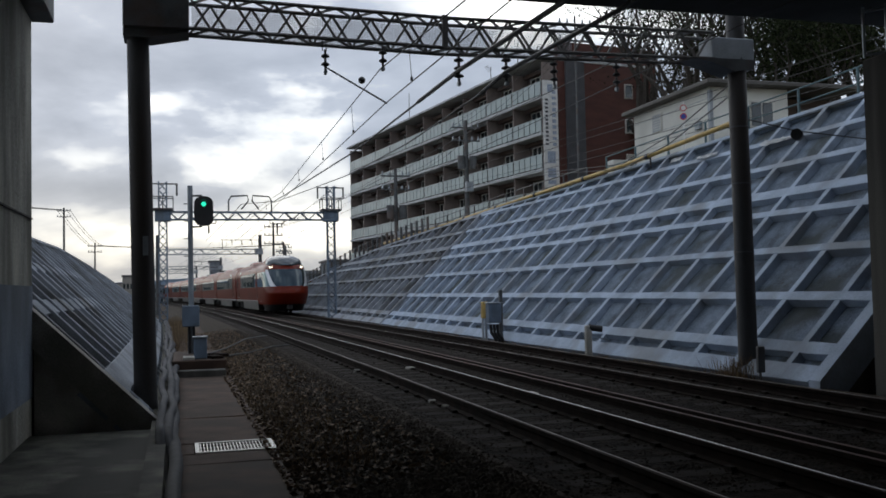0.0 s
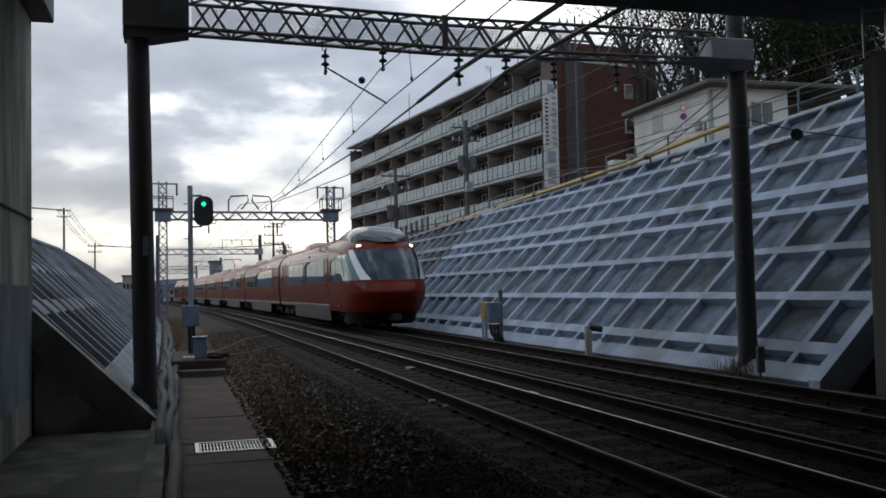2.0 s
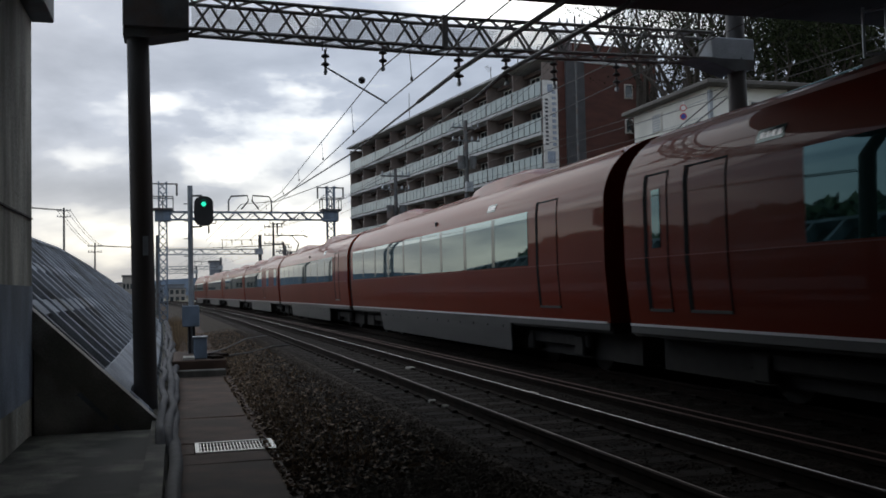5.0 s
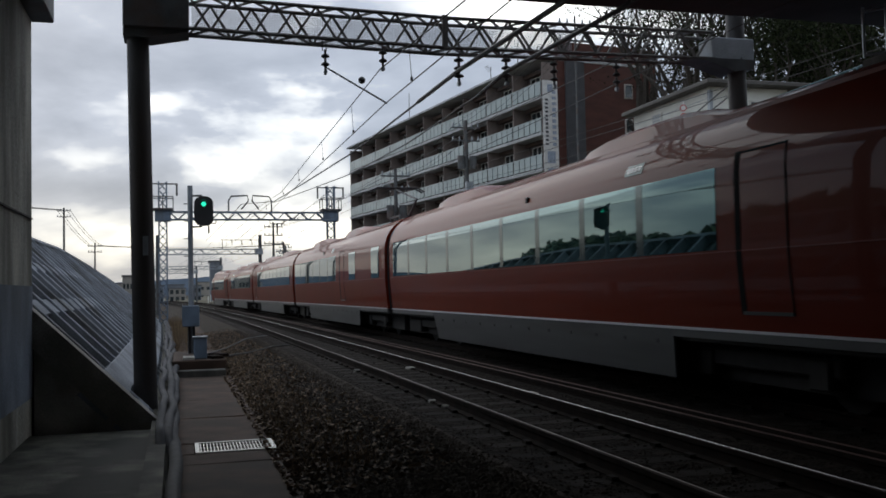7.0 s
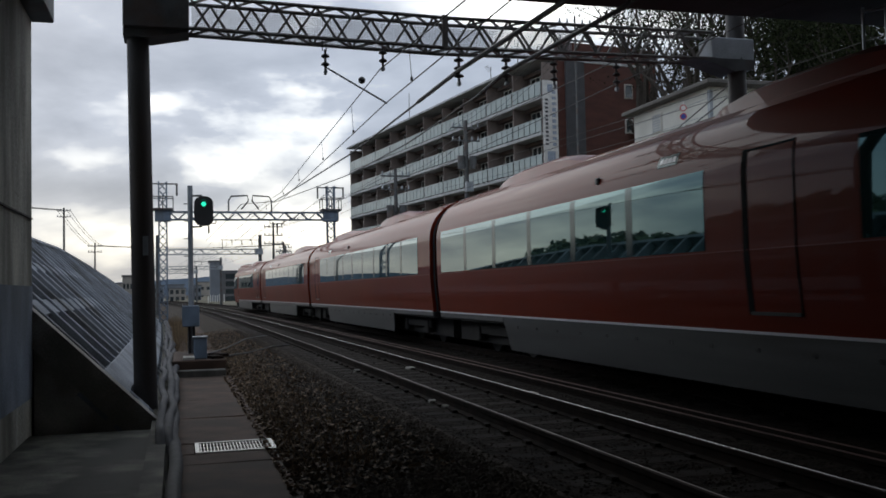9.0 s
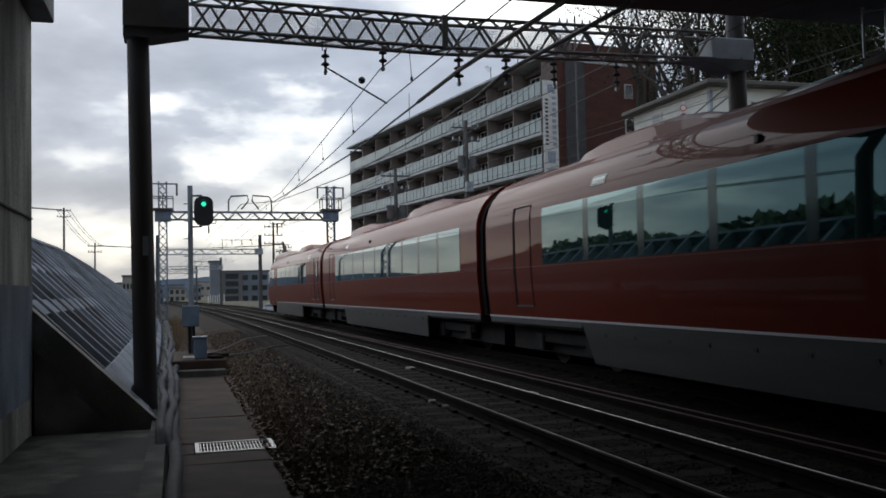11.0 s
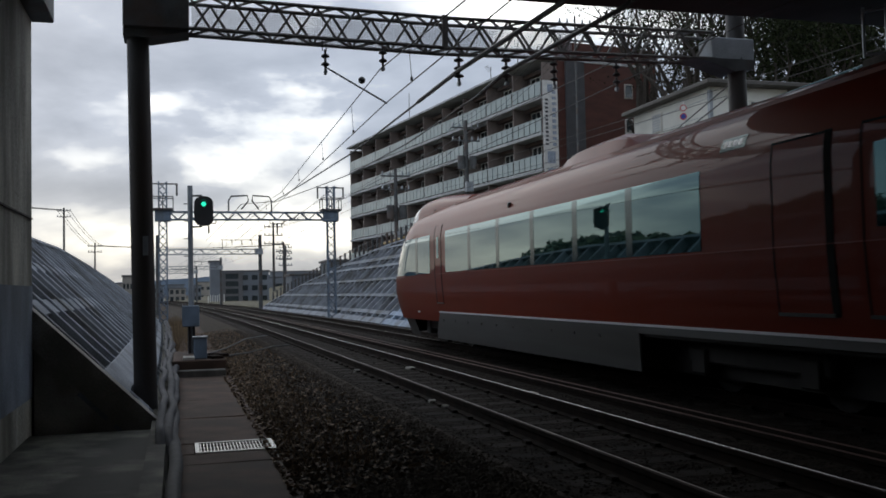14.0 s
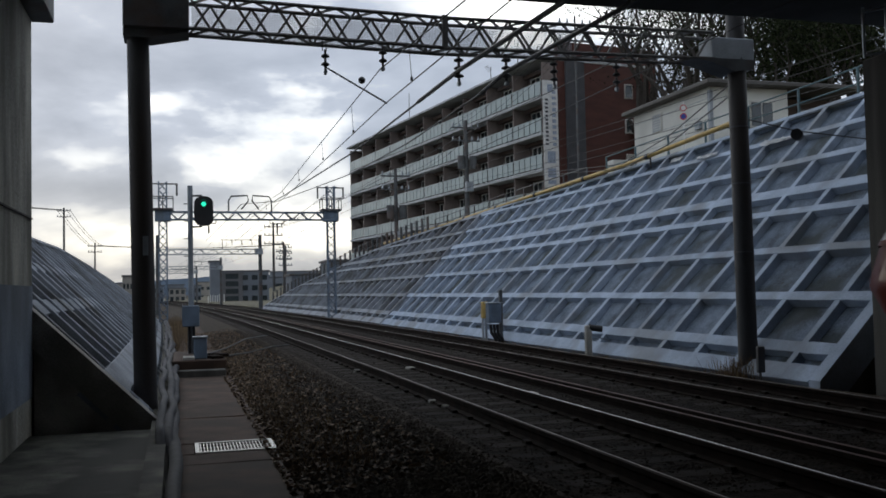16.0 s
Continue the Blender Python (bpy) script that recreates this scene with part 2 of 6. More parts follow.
# ---- geometry helpers ----
class Geo:
    """Collects vertices and faces for one mesh."""

    def __init__(self):
        self.v, self.f, self.smooth = [], [], False

    def add(self, verts, faces):
        n = len(self.v)
        self.v += [tuple(p) for p in verts]
        self.f += [tuple(i + n for i in q) for q in faces]
        return self

    def box(self, c, s, m=None, cham=0.0):
        x, y, z = s[0] / 2, s[1] / 2, s[2] / 2
        if cham:
            bm = bmesh.new()
            bmesh.ops.create_cube(bm, size=1.0, matrix=Matrix.Diagonal((*s, 1)))
            bmesh.ops.bevel(bm, geom=bm.edges[:], offset=cham, segments=1, profile=0.5, affect="EDGES")
            pts, faces = [v.co.copy() for v in bm.verts], [[v.index for v in f.verts] for f in bm.faces]
            bm.free()
        else:
            pts = [Vector(q) for q in ((-x, -y, -z), (x, -y, -z), (x, y, -z), (-x, y, -z), (-x, -y, z), (x, -y, z), (x, y, z), (-x, y, z))]
            faces = [(3, 2, 1, 0), (4, 5, 6, 7), (0, 1, 5, 4), (1, 2, 6, 5), (2, 3, 7, 6), (3, 0, 4, 7)]
        c = Vector(c)
        return self.add([(m @ p if m else p) + c for p in pts], faces)

    def bar(self, a, b, w, h, up=(0, 0, 1), cham=0.0):
        """A square bar from a to b, w wide, h along up."""
        a, b, up = Vector(a), Vector(b), Vector(up)
        d = b - a
        y = d.normalized()
        x = y.cross(up).normalized()
        z = x.cross(y)
        m = Matrix((x, y, z)).transposed()
        return self.box((a + b) / 2, (w, d.length, h), m, cham)

    def tube(self, pts, r, n=8, cap=True):
        pts = [Vector(p) for p in pts]
        rs = r if isinstance(r, (list, tuple)) else [r] * len(pts)
        rings = []
        ref = None
        for i, p in enumerate(pts):
            d = (pts[min(i + 1, len(pts) - 1)] - pts[max(i - 1, 0)]).normalized()
            if ref is None:
                ref = d.cross(Vector((0, 0, 1)) if abs(d.z) < 0.9 else Vector((1, 0, 0))).normalized()
            x = (ref - d * ref.dot(d)).normalized()
            ref = x
            y = d.cross(x)
            rings.append([p + (x * math.cos(2 * math.pi * k / n) + y * math.sin(2 * math.pi * k / n)) * rs[i] for k in range(n)])
        verts = [q for ring in rings for q in ring]
        faces = [(i * n + k, i * n + (k + 1) % n, (i + 1) * n + (k + 1) % n, (i + 1) * n + k) for i in range(len(pts) - 1) for k in range(n)]
        if cap:
            faces += [tuple(reversed(range(n))), tuple((len(pts) - 1) * n + k for k in range(n))]
        return self.add(verts, faces)

    def sweep(self, path, section, closed=True):
        """path: rows of (origin, x axis, z axis); section: (x, z) points."""
        n = len(section)
        verts = [o + ax * sx + az * sz for o, ax, az in path for sx, sz in section]
        faces = [(i * n + k, i * n + (k + 1) % n, (i + 1) * n + (k + 1) % n, (i + 1) * n + k) for i in range(len(path) - 1) for k in range(n if closed else n - 1)]
        if closed:
            faces += [tuple(reversed(range(n))), tuple((len(path) - 1) * n + k for k in range(n))]
        return self.add(verts, faces)

    def grid(self, rows):
        """rows of points of equal length."""
        n = len(rows[0])
        verts = [p for r in rows for p in r]
        return self.add(verts, [(i * n + k, i * n + k + 1, (i + 1) * n + k + 1, (i + 1) * n + k) for i in range(len(rows) - 1) for k in range(n - 1)])

    def prism(self, poly, y0, y1):
        """An (x, z) outline pushed from y0 to y1."""
        n = len(poly)
        return self.add([(x, y0, z) for x, z in poly] + [(x, y1, z) for x, z in poly], [tuple(range(n)), tuple(reversed(range(n, 2 * n)))] + [((i + 1) % n, i, n + i, n + (i + 1) % n) for i in range(n)])

    def mesh(self, name, mat, smooth=False):
        me = bpy.data.meshes.new(name)
        me.from_pydata(self.v, [], self.f)
        bm = bmesh.new()
        bm.from_mesh(me)
        if len(self.v) < 6000:
            bmesh.ops.remove_doubles(bm, verts=bm.verts[:], dist=1e-5)
        bmesh.ops.recalc_face_normals(bm, faces=bm.faces[:])
        bm.to_mesh(me)
        bm.free()
        for mm in (mat if isinstance(mat, (list, tuple)) else [mat]):
            me.materials.append(mm)
        if smooth or self.smooth:
            me.shade_smooth()
            me.set_sharp_from_angle(angle=radians(40))
        return me


def part(name, geo, mat, parent, label="", smooth=False):
    """Links the geometry as one mesh object under a thing or a part."""
    ob = new(name, geo.mesh(name, mat, smooth) if isinstance(geo, Geo) else geo)
    ob.parent = parent
    if label:
        ob["label"] = label
    return ob


def thing(name, label, category, group="", kind="", at=None):
    ob = tagged(new(name), label, category, group, kind)
    ob.empty_display_size = 0.2
    if at is not None:
        ob.matrix_world = at
    return ob


def solid(name, geo, mat, label, category, kind="", group="", smooth=False):
    return tagged(new(name, geo.mesh(name, mat, smooth)), label, category, group, kind)


# ---- the line: a gentle left-hand curve ----
CURVE = 1 / 2077.0
XA, XB = 3.909, 7.315


def on_line(s, off, z=0.0):
    """The point s metres along the line, off metres to the right of the camera's own parallel."""
    th = CURVE * max(s, 0)
    return Vector((-(1 - math.cos(th)) / CURVE + off * math.cos(th), (math.sin(th) / CURVE if s > 0 else s) + off * math.sin(th), z))


def heading(s):
    return CURVE * max(s, 0)


def line_path(s0, s1, off, z=0.0, step=4.0, top=None):
    n = max(2, int((s1 - s0) / step) + 1)
    rows = []
    for i in range(n):
        s = s0 + (s1 - s0) * i / (n - 1)
        th = heading(s)
        rows.append((on_line(s, off, z), Vector((math.cos(th), math.sin(th), 0)), Vector((0, 0, 1))))
    return rows
# ---- ground and track bed ----
def ground():
    g = Geo()
    offs = [-900, -60, -3.0, -2.2, -0.2, 1.0, 1.2, 1.6, 2.45, 2.75, 8.45, 8.8, 9.3, 10.2, 60, 900]
    zs = [-0.6, -0.5, -0.45, -0.45, -0.45, -0.45, -0.38, -0.34, -0.2, -0.157, -0.157, -0.2, -0.22, -0.4, -0.6, -0.6]
    ss = [-60, -20, 0] + [3 + 1.5 * i for i in range(70)] + [115, 130, 150, 180, 230, 300, 500, 1200, 3000]
    rows = []
    for s in ss:
        rows.append([(on_line(min(s, 400), o, z) + Vector((0, max(s - 400, 0), 0))) for o, z in zip(offs, zs)])
    g.grid(rows)
    ob = solid("ground", g, [BALLAST, OILYBED], "grey crushed stone track bed reaching far along the line", "ground", "structure")
    for face in ob.data.polygons:
        c = face.center
        r = math.hypot(c.x + 1 / CURVE, max(c.y, 0)) - 1 / CURVE
        face.material_index = 1 if 2.7 < r < 8.5 else 0


ground()


def stones():
    rng = np.random.default_rng(5)
    base = np.array([(1, 0, 0), (-1, 0, 0), (0, 1, 0), (0, -1, 0), (0, 0, 1), (0, 0, -1)], float)
    tri = np.array([(0, 2, 4), (2, 1, 4), (1, 3, 4), (3, 0, 4), (2, 0, 5), (1, 2, 5), (3, 1, 5), (0, 3, 5)])
    for name, count, span_s, o0, o1, mat, label in (("ballast_stones", 46000, 34, 1.0, 2.72, STONE, "loose grey brown crushed ballast stones on the shoulder"), ("track_stones", 30000, 30, 2.72, 8.9, OILYSTONE, "dark oily ballast stones between the rails")):
        V, F = [], []
        for n in range(count):
            s, o = 6.0 + span_s * rng.random() ** 1.5, o0 + (o1 - o0) * rng.random()
            zg = np.interp(o, (1.0, 1.2, 1.6, 2.45, 2.75, 8.45, 8.8), (-0.45, -0.38, -0.34, -0.2, -0.165, -0.165, -0.2))
            size = 0.011 + 0.016 * rng.random() ** 1.5
            q = base * (size * (0.7 + 0.6 * rng.random((6, 1)))) * (1, 1, 0.65)
            a = rng.random() * 6.28
            c, d = math.cos(a), math.sin(a)
            q = q @ np.array([(c, d, 0), (-d, c, 0), (0.3 * rng.random(), 0, 1)])
            V.append(q + np.array(on_line(s, o, zg + 0.004)))
            F.append(tri + 6 * n)
        me = bpy.data.meshes.new(name)
        me.from_pydata(np.concatenate(V).tolist(), [], np.concatenate(F).tolist())
        me.materials.append(mat)
        tagged(new(name, me), label, "gravel", kind="stuff")


stones()

RAIL_SEC = [(-0.0635, -0.153), (0.0635, -0.153), (0.0635, -0.143), (0.012, -0.125), (0.008, -0.05), (0.0325, -0.038), (0.0325, -0.004), (0.026, -0.0005), (-0.026, -0.0005), (-0.0325, -0.004), (-0.0325, -0.038), (-0.008, -0.05), (-0.012, -0.125), (-0.0635, -0.143)]


def track(name, centre, label, head):
    root = thing(name, label, "railway track", "tracks", "structure")
    for side in (-0.5335, 0.5335):
        g = Geo()
        g.sweep(line_path(-20, 330, centre + side, 0, 5), RAIL_SEC)
        r = part("rail", g, RUST, root, "rusty steel rail with polished head")
        # narrow offset strip shaped like the thin highlight on the head
        h = Geo()
        h.sweep(line_path(-20, 330, centre + side, 0, 5), [(0.004, -0.0005), (0.02, -0.0005), (0.018, 0.0015), (0.006, 0.0015)])
        # left heads always dim: their fainter glint is put into the metal colour
        part("rail_head", h, DIMHEAD if side < 0 else head, r, "worn running surface, glint set by strip width and metal")
    return root


def sleeper_mesh():
    g = Geo()
    for x0, x1, hw0, hw1 in ((-1.0, -0.45, 0.12, 0.11), (-0.45, 0.45, 0.11, 0.11), (0.45, 1.0, 0.11, 0.12)):
        z = -0.155
        g.add([(x0, -hw0 - 0.02, -0.32), (x1, -hw1 - 0.02, -0.32), (x1, hw1 + 0.02, -0.32), (x0, hw0 + 0.02, -0.32), (x0, -hw0, z), (x1, -hw1, z), (x1, hw1, z), (x0, hw0, z)],
              [(4, 5, 6, 7), (0, 1, 5, 4), (2, 3, 7, 6), (3, 0, 4, 7), (1, 2, 6, 5)])
    for x in (-0.5335, 0.5335):
        for d in (-0.09, 0.09):
            g.box((x + d, 0, -0.14), (0.06, 0.11, 0.035))
    return g.mesh("sleeper", SLEEPER)


# ---- embankment slopes with a cast concrete lattice ----
def slope_point(side, foot, s, z, lift=0.0):
    """A point of a 45 degree slope, z above the rails; side +1 rises to the right; lift along the surface normal."""
    p = on_line(s, foot + side * z, z)
    th = heading(s)
    return p + Vector((-side * math.cos(th), -side * math.sin(th), 1)) * (lift * 0.7071)


def wavy(*p):
    """A small unevenness of cast concrete, -1 to 1."""
    return noise.noise(Vector(p))


def cast_bar(rows, width, depth, sunk, seed):
    """A cast bar through rows of (point, side axis, outward axis), its faces a little uneven."""
    g = Geo()
    rings = []
    for i, (o, ax, up) in enumerate(rows):
        a, b, c = 0.016 * wavy(i * 0.7, seed, 1.3), 0.016 * wavy(i * 0.7, seed, 5.1), 0.01 * wavy(i * 0.55, seed, 9.7)
        rings.append([o + ax * (-width / 2 - 0.02 + a) + up * (-depth - 0.1), o + ax * (-width / 2 + a) + up * (-0.009 - sunk + c), o + ax * (-width / 2 + 0.008 + a) + up * (c - sunk), o + ax * (width / 2 - 0.008 + b) + up * (c - sunk), o + ax * (width / 2 + b) + up * (-0.009 - sunk + c), o + ax * (width / 2 + 0.02 + b) + up * (-depth - 0.1)])
    g.grid(rings)
    for r in (rings[0], rings[-1]):
        g.add(r, [tuple(range(6))])
    return g


def slope(name, side, foot, s0, s1, levels, top_at, rib_step, rib_phase, label, z_base, depth=0.155, width=0.15, mat=None):
    mat = mat or LATTICE
    root = thing(name, label, "retaining slope", "", "structure")
    ups = lambda s: Vector((-side * math.cos(heading(s)), -side * math.sin(heading(s)), 1)).normalized()
    rise = lambda s: Vector((side * math.cos(heading(s)), side * math.sin(heading(s)), 1)).normalized()
    # mortar sheet behind the lattice
    ss = list(np.arange(s0, s1, 0.3)) + [s1]
    g = Geo()
    g.grid([[slope_point(side, foot, s, z_base + (top_at(s) - z_base) * k / 24, -depth + 0.03 * wavy(s * 1.3, k * 0.5, 2.2) + 0.02 * wavy(s * 3.1, k * 1.1, 8.0)) for k in range(25)] for s in ss])
    # panels of the older slopes carry recess shade in their colour
    part("mortar_panels", g, OLDSHADEPANEL if mat is OLDLATTICE else PANEL, root, "grey sprayed mortar panels between the beams", True)
    for i, (z, w, low) in enumerate(levels):
        run = [s for s in np.arange(s0, s1 + 0.01, 0.5) if top_at(s) > z - 0.05]
        if len(run) > 2:
            part("beam", cast_bar([(slope_point(side, foot, s, z), rise(s), ups(s)) for s in run], w, depth, low, i * 3.7), mat, root)
    part("crest_beam", cast_bar([(slope_point(side, foot, s, top_at(s)), rise(s), ups(s)) for s in ss[::2] + [s1]], width, depth, -0.004, 71.0), mat, root)
    s, i = rib_phase, 0
    while s < s1:
        zt = top_at(s)
        if s > s0 and zt > z_base + 0.3:
            ax = Vector((-math.sin(heading(s)), math.cos(heading(s)), 0))
            part("rib", cast_bar([(slope_point(side, foot, s + 0.015 * wavy(z, i * 2.1, 4.0), z), ax, ups(s)) for z in np.linspace(z_base, zt, 12)], width, depth, 0.004, 20 + i * 1.9), mat, root)
        s += rib_step
        i += 1
    return root


def right_top(s):
    return float(np.interp(s, (0, 17, 21, 32, 38, 45, 51, 58, 65, 69, 75, 80, 84.4, 88), (5.7, 5.56, 5.42, 5.12, 5.05, 4.77, 4.55, 4.2, 3.6, 2.95, 2.3, 1.6, 0.85, 0.05)))


def hill_top(s):
    """Height of the ground well behind the crest."""
    return float(np.interp(s, (0, 20, 40, 60, 80, 97, 104, 110), (5.6, 5.45, 5.0, 4.5, 3.9, 2.2, 0.9, 0.0)))


def left_top(s):
    return float(np.interp(s, (0, 27, 33, 40, 49, 60), (3.0, 2.92, 3.0, 2.76, 2.19, 1.2)))


RIGHT_FOOT, LEFT_FOOT = 9.25, -0.62
LEVELS = [(-0.02, 0.34, 0), (0.34, 0.24, 0), (1.14, 0.2, 0), (2.0, 0.19, 0), (2.825, 0.19, 0), (3.31, 0.28, 0), (4.06, 0.19, 0), (4.82, 0.18, 0)]
right_slope = slope("slope_right", 1, RIGHT_FOOT, 11.9, 41.2, LEVELS, right_top, 1.365, 12.64, "pale concrete lattice slope beside the railway", -0.1)
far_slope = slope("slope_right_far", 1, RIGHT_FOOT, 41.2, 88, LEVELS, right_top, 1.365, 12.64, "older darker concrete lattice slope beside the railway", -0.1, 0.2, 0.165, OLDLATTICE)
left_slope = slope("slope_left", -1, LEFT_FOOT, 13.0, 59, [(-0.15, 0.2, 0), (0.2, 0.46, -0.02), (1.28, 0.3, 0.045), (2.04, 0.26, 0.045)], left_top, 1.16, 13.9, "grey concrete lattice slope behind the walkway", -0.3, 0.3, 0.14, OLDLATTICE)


# ---- upper ground behind the slopes ----
def upper_ground():
    g = Geo()
    ss = [5 + 3 * i for i in range(36)] + [125, 160, 220, 300]
    g.grid([[on_line(s, RIGHT_FOOT + right_top(s) - 0.1, right_top(s) - 0.12), on_line(s, RIGHT_FOOT + right_top(s) + 1.2, right_top(s) + 0.02), on_line(s, 21, hill_top(s) - 0.1), on_line(s, 26, hill_top(s) + 0.1), on_line(s, 45, hill_top(s) + 3.5), on_line(s, 75, hill_top(s) + 10), on_line(s, 140, hill_top(s) + 12)] for s in ss])
    solid("hill_ground", g, SOIL, "earth bank and road above the slope", "ground", "structure")
    g = Geo()
    ss = [-20 + 3 * i for i in range(28)]
    g.grid([[on_line(s, LEFT_FOOT - left_top(s) + 0.1, left_top(s) - 0.12), on_line(s, LEFT_FOOT - left_top(s) - 1.5, left_top(s) - 0.05), on_line(s, -40, left_top(s) - 0.3), on_line(s, -200, -0.55)] for s in ss])
    solid("left_bank_ground", g, SOIL, "earth behind the crest of the slope", "ground", "structure")


upper_ground()


# ---- bridge over the camera ----
def bridge():
    # deck's unseen top and rear extent are assumed, sized to block sky light
    g = Geo()
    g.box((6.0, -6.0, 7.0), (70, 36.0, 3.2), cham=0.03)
    solid("bridge_deck", g, DARKSOFFIT, "dark road bridge deck overhead", "bridge", "structure")
    g = Geo()
    g.box((-3.84, -5.6, 2.2), (4.0, 36.9, 5.6), cham=0.03)
    solid("bridge_abutment_west", g, BOARDED, "stained grey concrete bridge abutment with vertical board marks", "abutment", "structure")
    g = Geo()
    g.box((-3.7, -5.55, 5.22), (4.24, 37.0, 0.46), cham=0.02)
    solid("abutment_cap", g, STEEL, "dark girder seat on top of the abutment", "bearing shelf", "structure")
    # east pier: shade under the bridge is in the concrete colour
    g = Geo()
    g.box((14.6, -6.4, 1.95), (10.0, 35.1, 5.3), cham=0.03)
    solid("bridge_abutment_east", g, DARKCONCRETE, "stained grey concrete bridge pier beside the slope, shade in its colour", "abutment", "structure")
    root = thing("bearing_frame", "dark steel frame between pier top and deck", "frame")
    for a, b in (((9.62, 11.1, 4.62), (9.62, 11.1, 5.36)), ((9.8, 10.85, 4.62), (9.8, 10.85, 5.36)), ((9.62, 11.1, 4.66), (10.0, 10.6, 4.66)), ((9.62, 11.1, 5.3), (10.0, 10.6, 5.3))):
        q = Geo()
        q.bar(a, b, 0.035, 0.035, up=(0.3, 0.9, 0.1))
        part("bar", q, GALV, root)
    q = Geo()
    q.box((-1.838, 4.0, 0.82), (0.008, 17.68, 1.42))
    solid("overpaint_patch", q, OVERPAINT, "faded blue grey paint over the lower abutment", "paint patch", "structure")
    q = Geo()
    q.bar((-1.83, 12.75, 2.39), (-1.83, -10, 2.33), 0.03, 0.02)
    solid("formwork_joint", q, DARKCONCRETE, "dark level joint in the abutment concrete", "joint", "structure")


bridge()


# ---- walkway ----
def floor_slab():
    g = Geo()
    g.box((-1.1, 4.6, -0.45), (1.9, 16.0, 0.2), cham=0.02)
    solid("pavement_slab", g, FLOOR, "dark mossy concrete floor beside the abutment, bridge shade in its colour", "pavement", "structure")
    g = Geo()
    g.prism([(-0.3, -0.5), (-0.3, -0.28), (-2.4, 1.78), (-2.4, 1.3), (-0.62, -0.5)], 12.82, 13.12)
    solid("slope_end_beam", g, ENDCONCRETE, "thick sloping concrete end beam of the slope", "beam", "structure")
    g = Geo()
    g.prism([(-1.84, -0.5), (-0.6, -0.5), (-0.6, -0.45), (-1.84, 0.9)], 13.0, 13.4)
    solid("slope_end_wall", g, ENDCONCRETE, "dark triangular concrete end wall of the slope", "wall", "structure")
    g = Geo()
    g.prism([(9.08, -0.35), (9.08, -0.1), (14.85, 5.62), (15.35, 5.62), (9.5, -0.35)], 11.66, 11.92)
    solid("slope_end_beam", g, LATTICE, "pale sloping concrete end beam of the slope", "beam", "structure")
    # wall under the beam shares the pier's shade-darkened concrete
    g = Geo()
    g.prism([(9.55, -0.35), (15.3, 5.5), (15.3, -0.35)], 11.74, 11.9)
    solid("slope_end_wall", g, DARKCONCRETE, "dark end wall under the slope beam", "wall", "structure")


floor_slab()
# ---- the train: seven coupled cars ----
SIDE = 1.42


def sect(z):
    """Half width of the body at height z."""
    if z < 1.72:
        return SIDE - 0.075 * ((1.72 - z) / 0.88) ** 1.3
    if z < 2.5:
        return SIDE
    t = (z - 2.5) / (3.62 - 2.5)
    return SIDE * max(0.0, 1 - t ** 2.3) ** (1 / 2.2)


FOOT = 1.345


def car_rings(y0, y1, zs, ny=2):
    rows = []
    prof = [(-sect(z), z) for z in zs] + [(sect(z), z) for z in reversed(zs)]
    for i in range(ny):
        y = y0 + (y1 - y0) * i / (ny - 1)
        rows.append([(x, y, z) for x, z in prof])
    return rows


BODY_Z = [0.84, 1.1, 1.4, 1.6, 1.72, 2.5, 2.6, 2.7, 2.8, 2.95, 3.1, 3.25, 3.38, 3.48, 3.55, 3.59, 3.612, 3.62]


def hull(z):
    """Half width of the built body between its edge lines."""
    for a, b in zip(BODY_Z, BODY_Z[1:]):
        if a <= z <= b:
            return sect(a) + (sect(b) - sect(a)) * (z - a) / (b - a)
    return sect(z)


def side_panel(y0, y1, z0, z1, side, lift, nz=4, ny=2, inset=0.0):
    """A panel that follows the body's side, lifted off it."""
    g = Geo()
    zs = [z0] + [z for z in BODY_Z if z0 + 0.01 < z < z1 - 0.01] + [z1]
    outer, inner = [], []
    for i in range(ny):
        y = y0 + (y1 - y0) * i / (ny - 1)
        outer.append([(side * (hull(z) + lift), y, z) for z in zs])
        inner.append([(side * (hull(z) - 0.02), y, z) for z in zs])
    g.grid(outer)
    g.grid(inner)
    m = len(zs)
    for row in (0, ny - 1):
        a, b = outer[row], inner[row]
        g.add(a + b, [(k, k + 1, m + k + 1, m + k) for k in range(m - 1)])
    for k in (0, m - 1):
        g.add([outer[0][k], outer[-1][k], inner[-1][k], inner[0][k]], [(0, 1, 2, 3)])
    return g


def bogie(root, y):
    b = Geo()
    for x in (-0.95, 0.95):
        b.box((x, y, 0.5), (0.12, 2.7, 0.22), cham=0.03)
        b.box((x, y - 1.05, 0.42), (0.2, 0.34, 0.34), cham=0.03)
        b.box((x, y + 1.05, 0.42), (0.2, 0.34, 0.34), cham=0.03)
    b.box((0, y, 0.5), (2.0, 0.6, 0.2))
    bg = part("bogie", b, UNDER, root, "grimy dark bogie frame")
    for dy in (-1.05, 1.05):
        w = Geo()
        for x in (-0.53, 0.53):
            w.tube([(x - 0.06, y + dy, 0.43), (x + 0.06, y + dy, 0.43)], 0.43, 20)
        w.tube([(-0.9, y + dy, 0.43), (0.9, y + dy, 0.43)], 0.08, 8)
        part("wheelset", w, UNDER, bg)


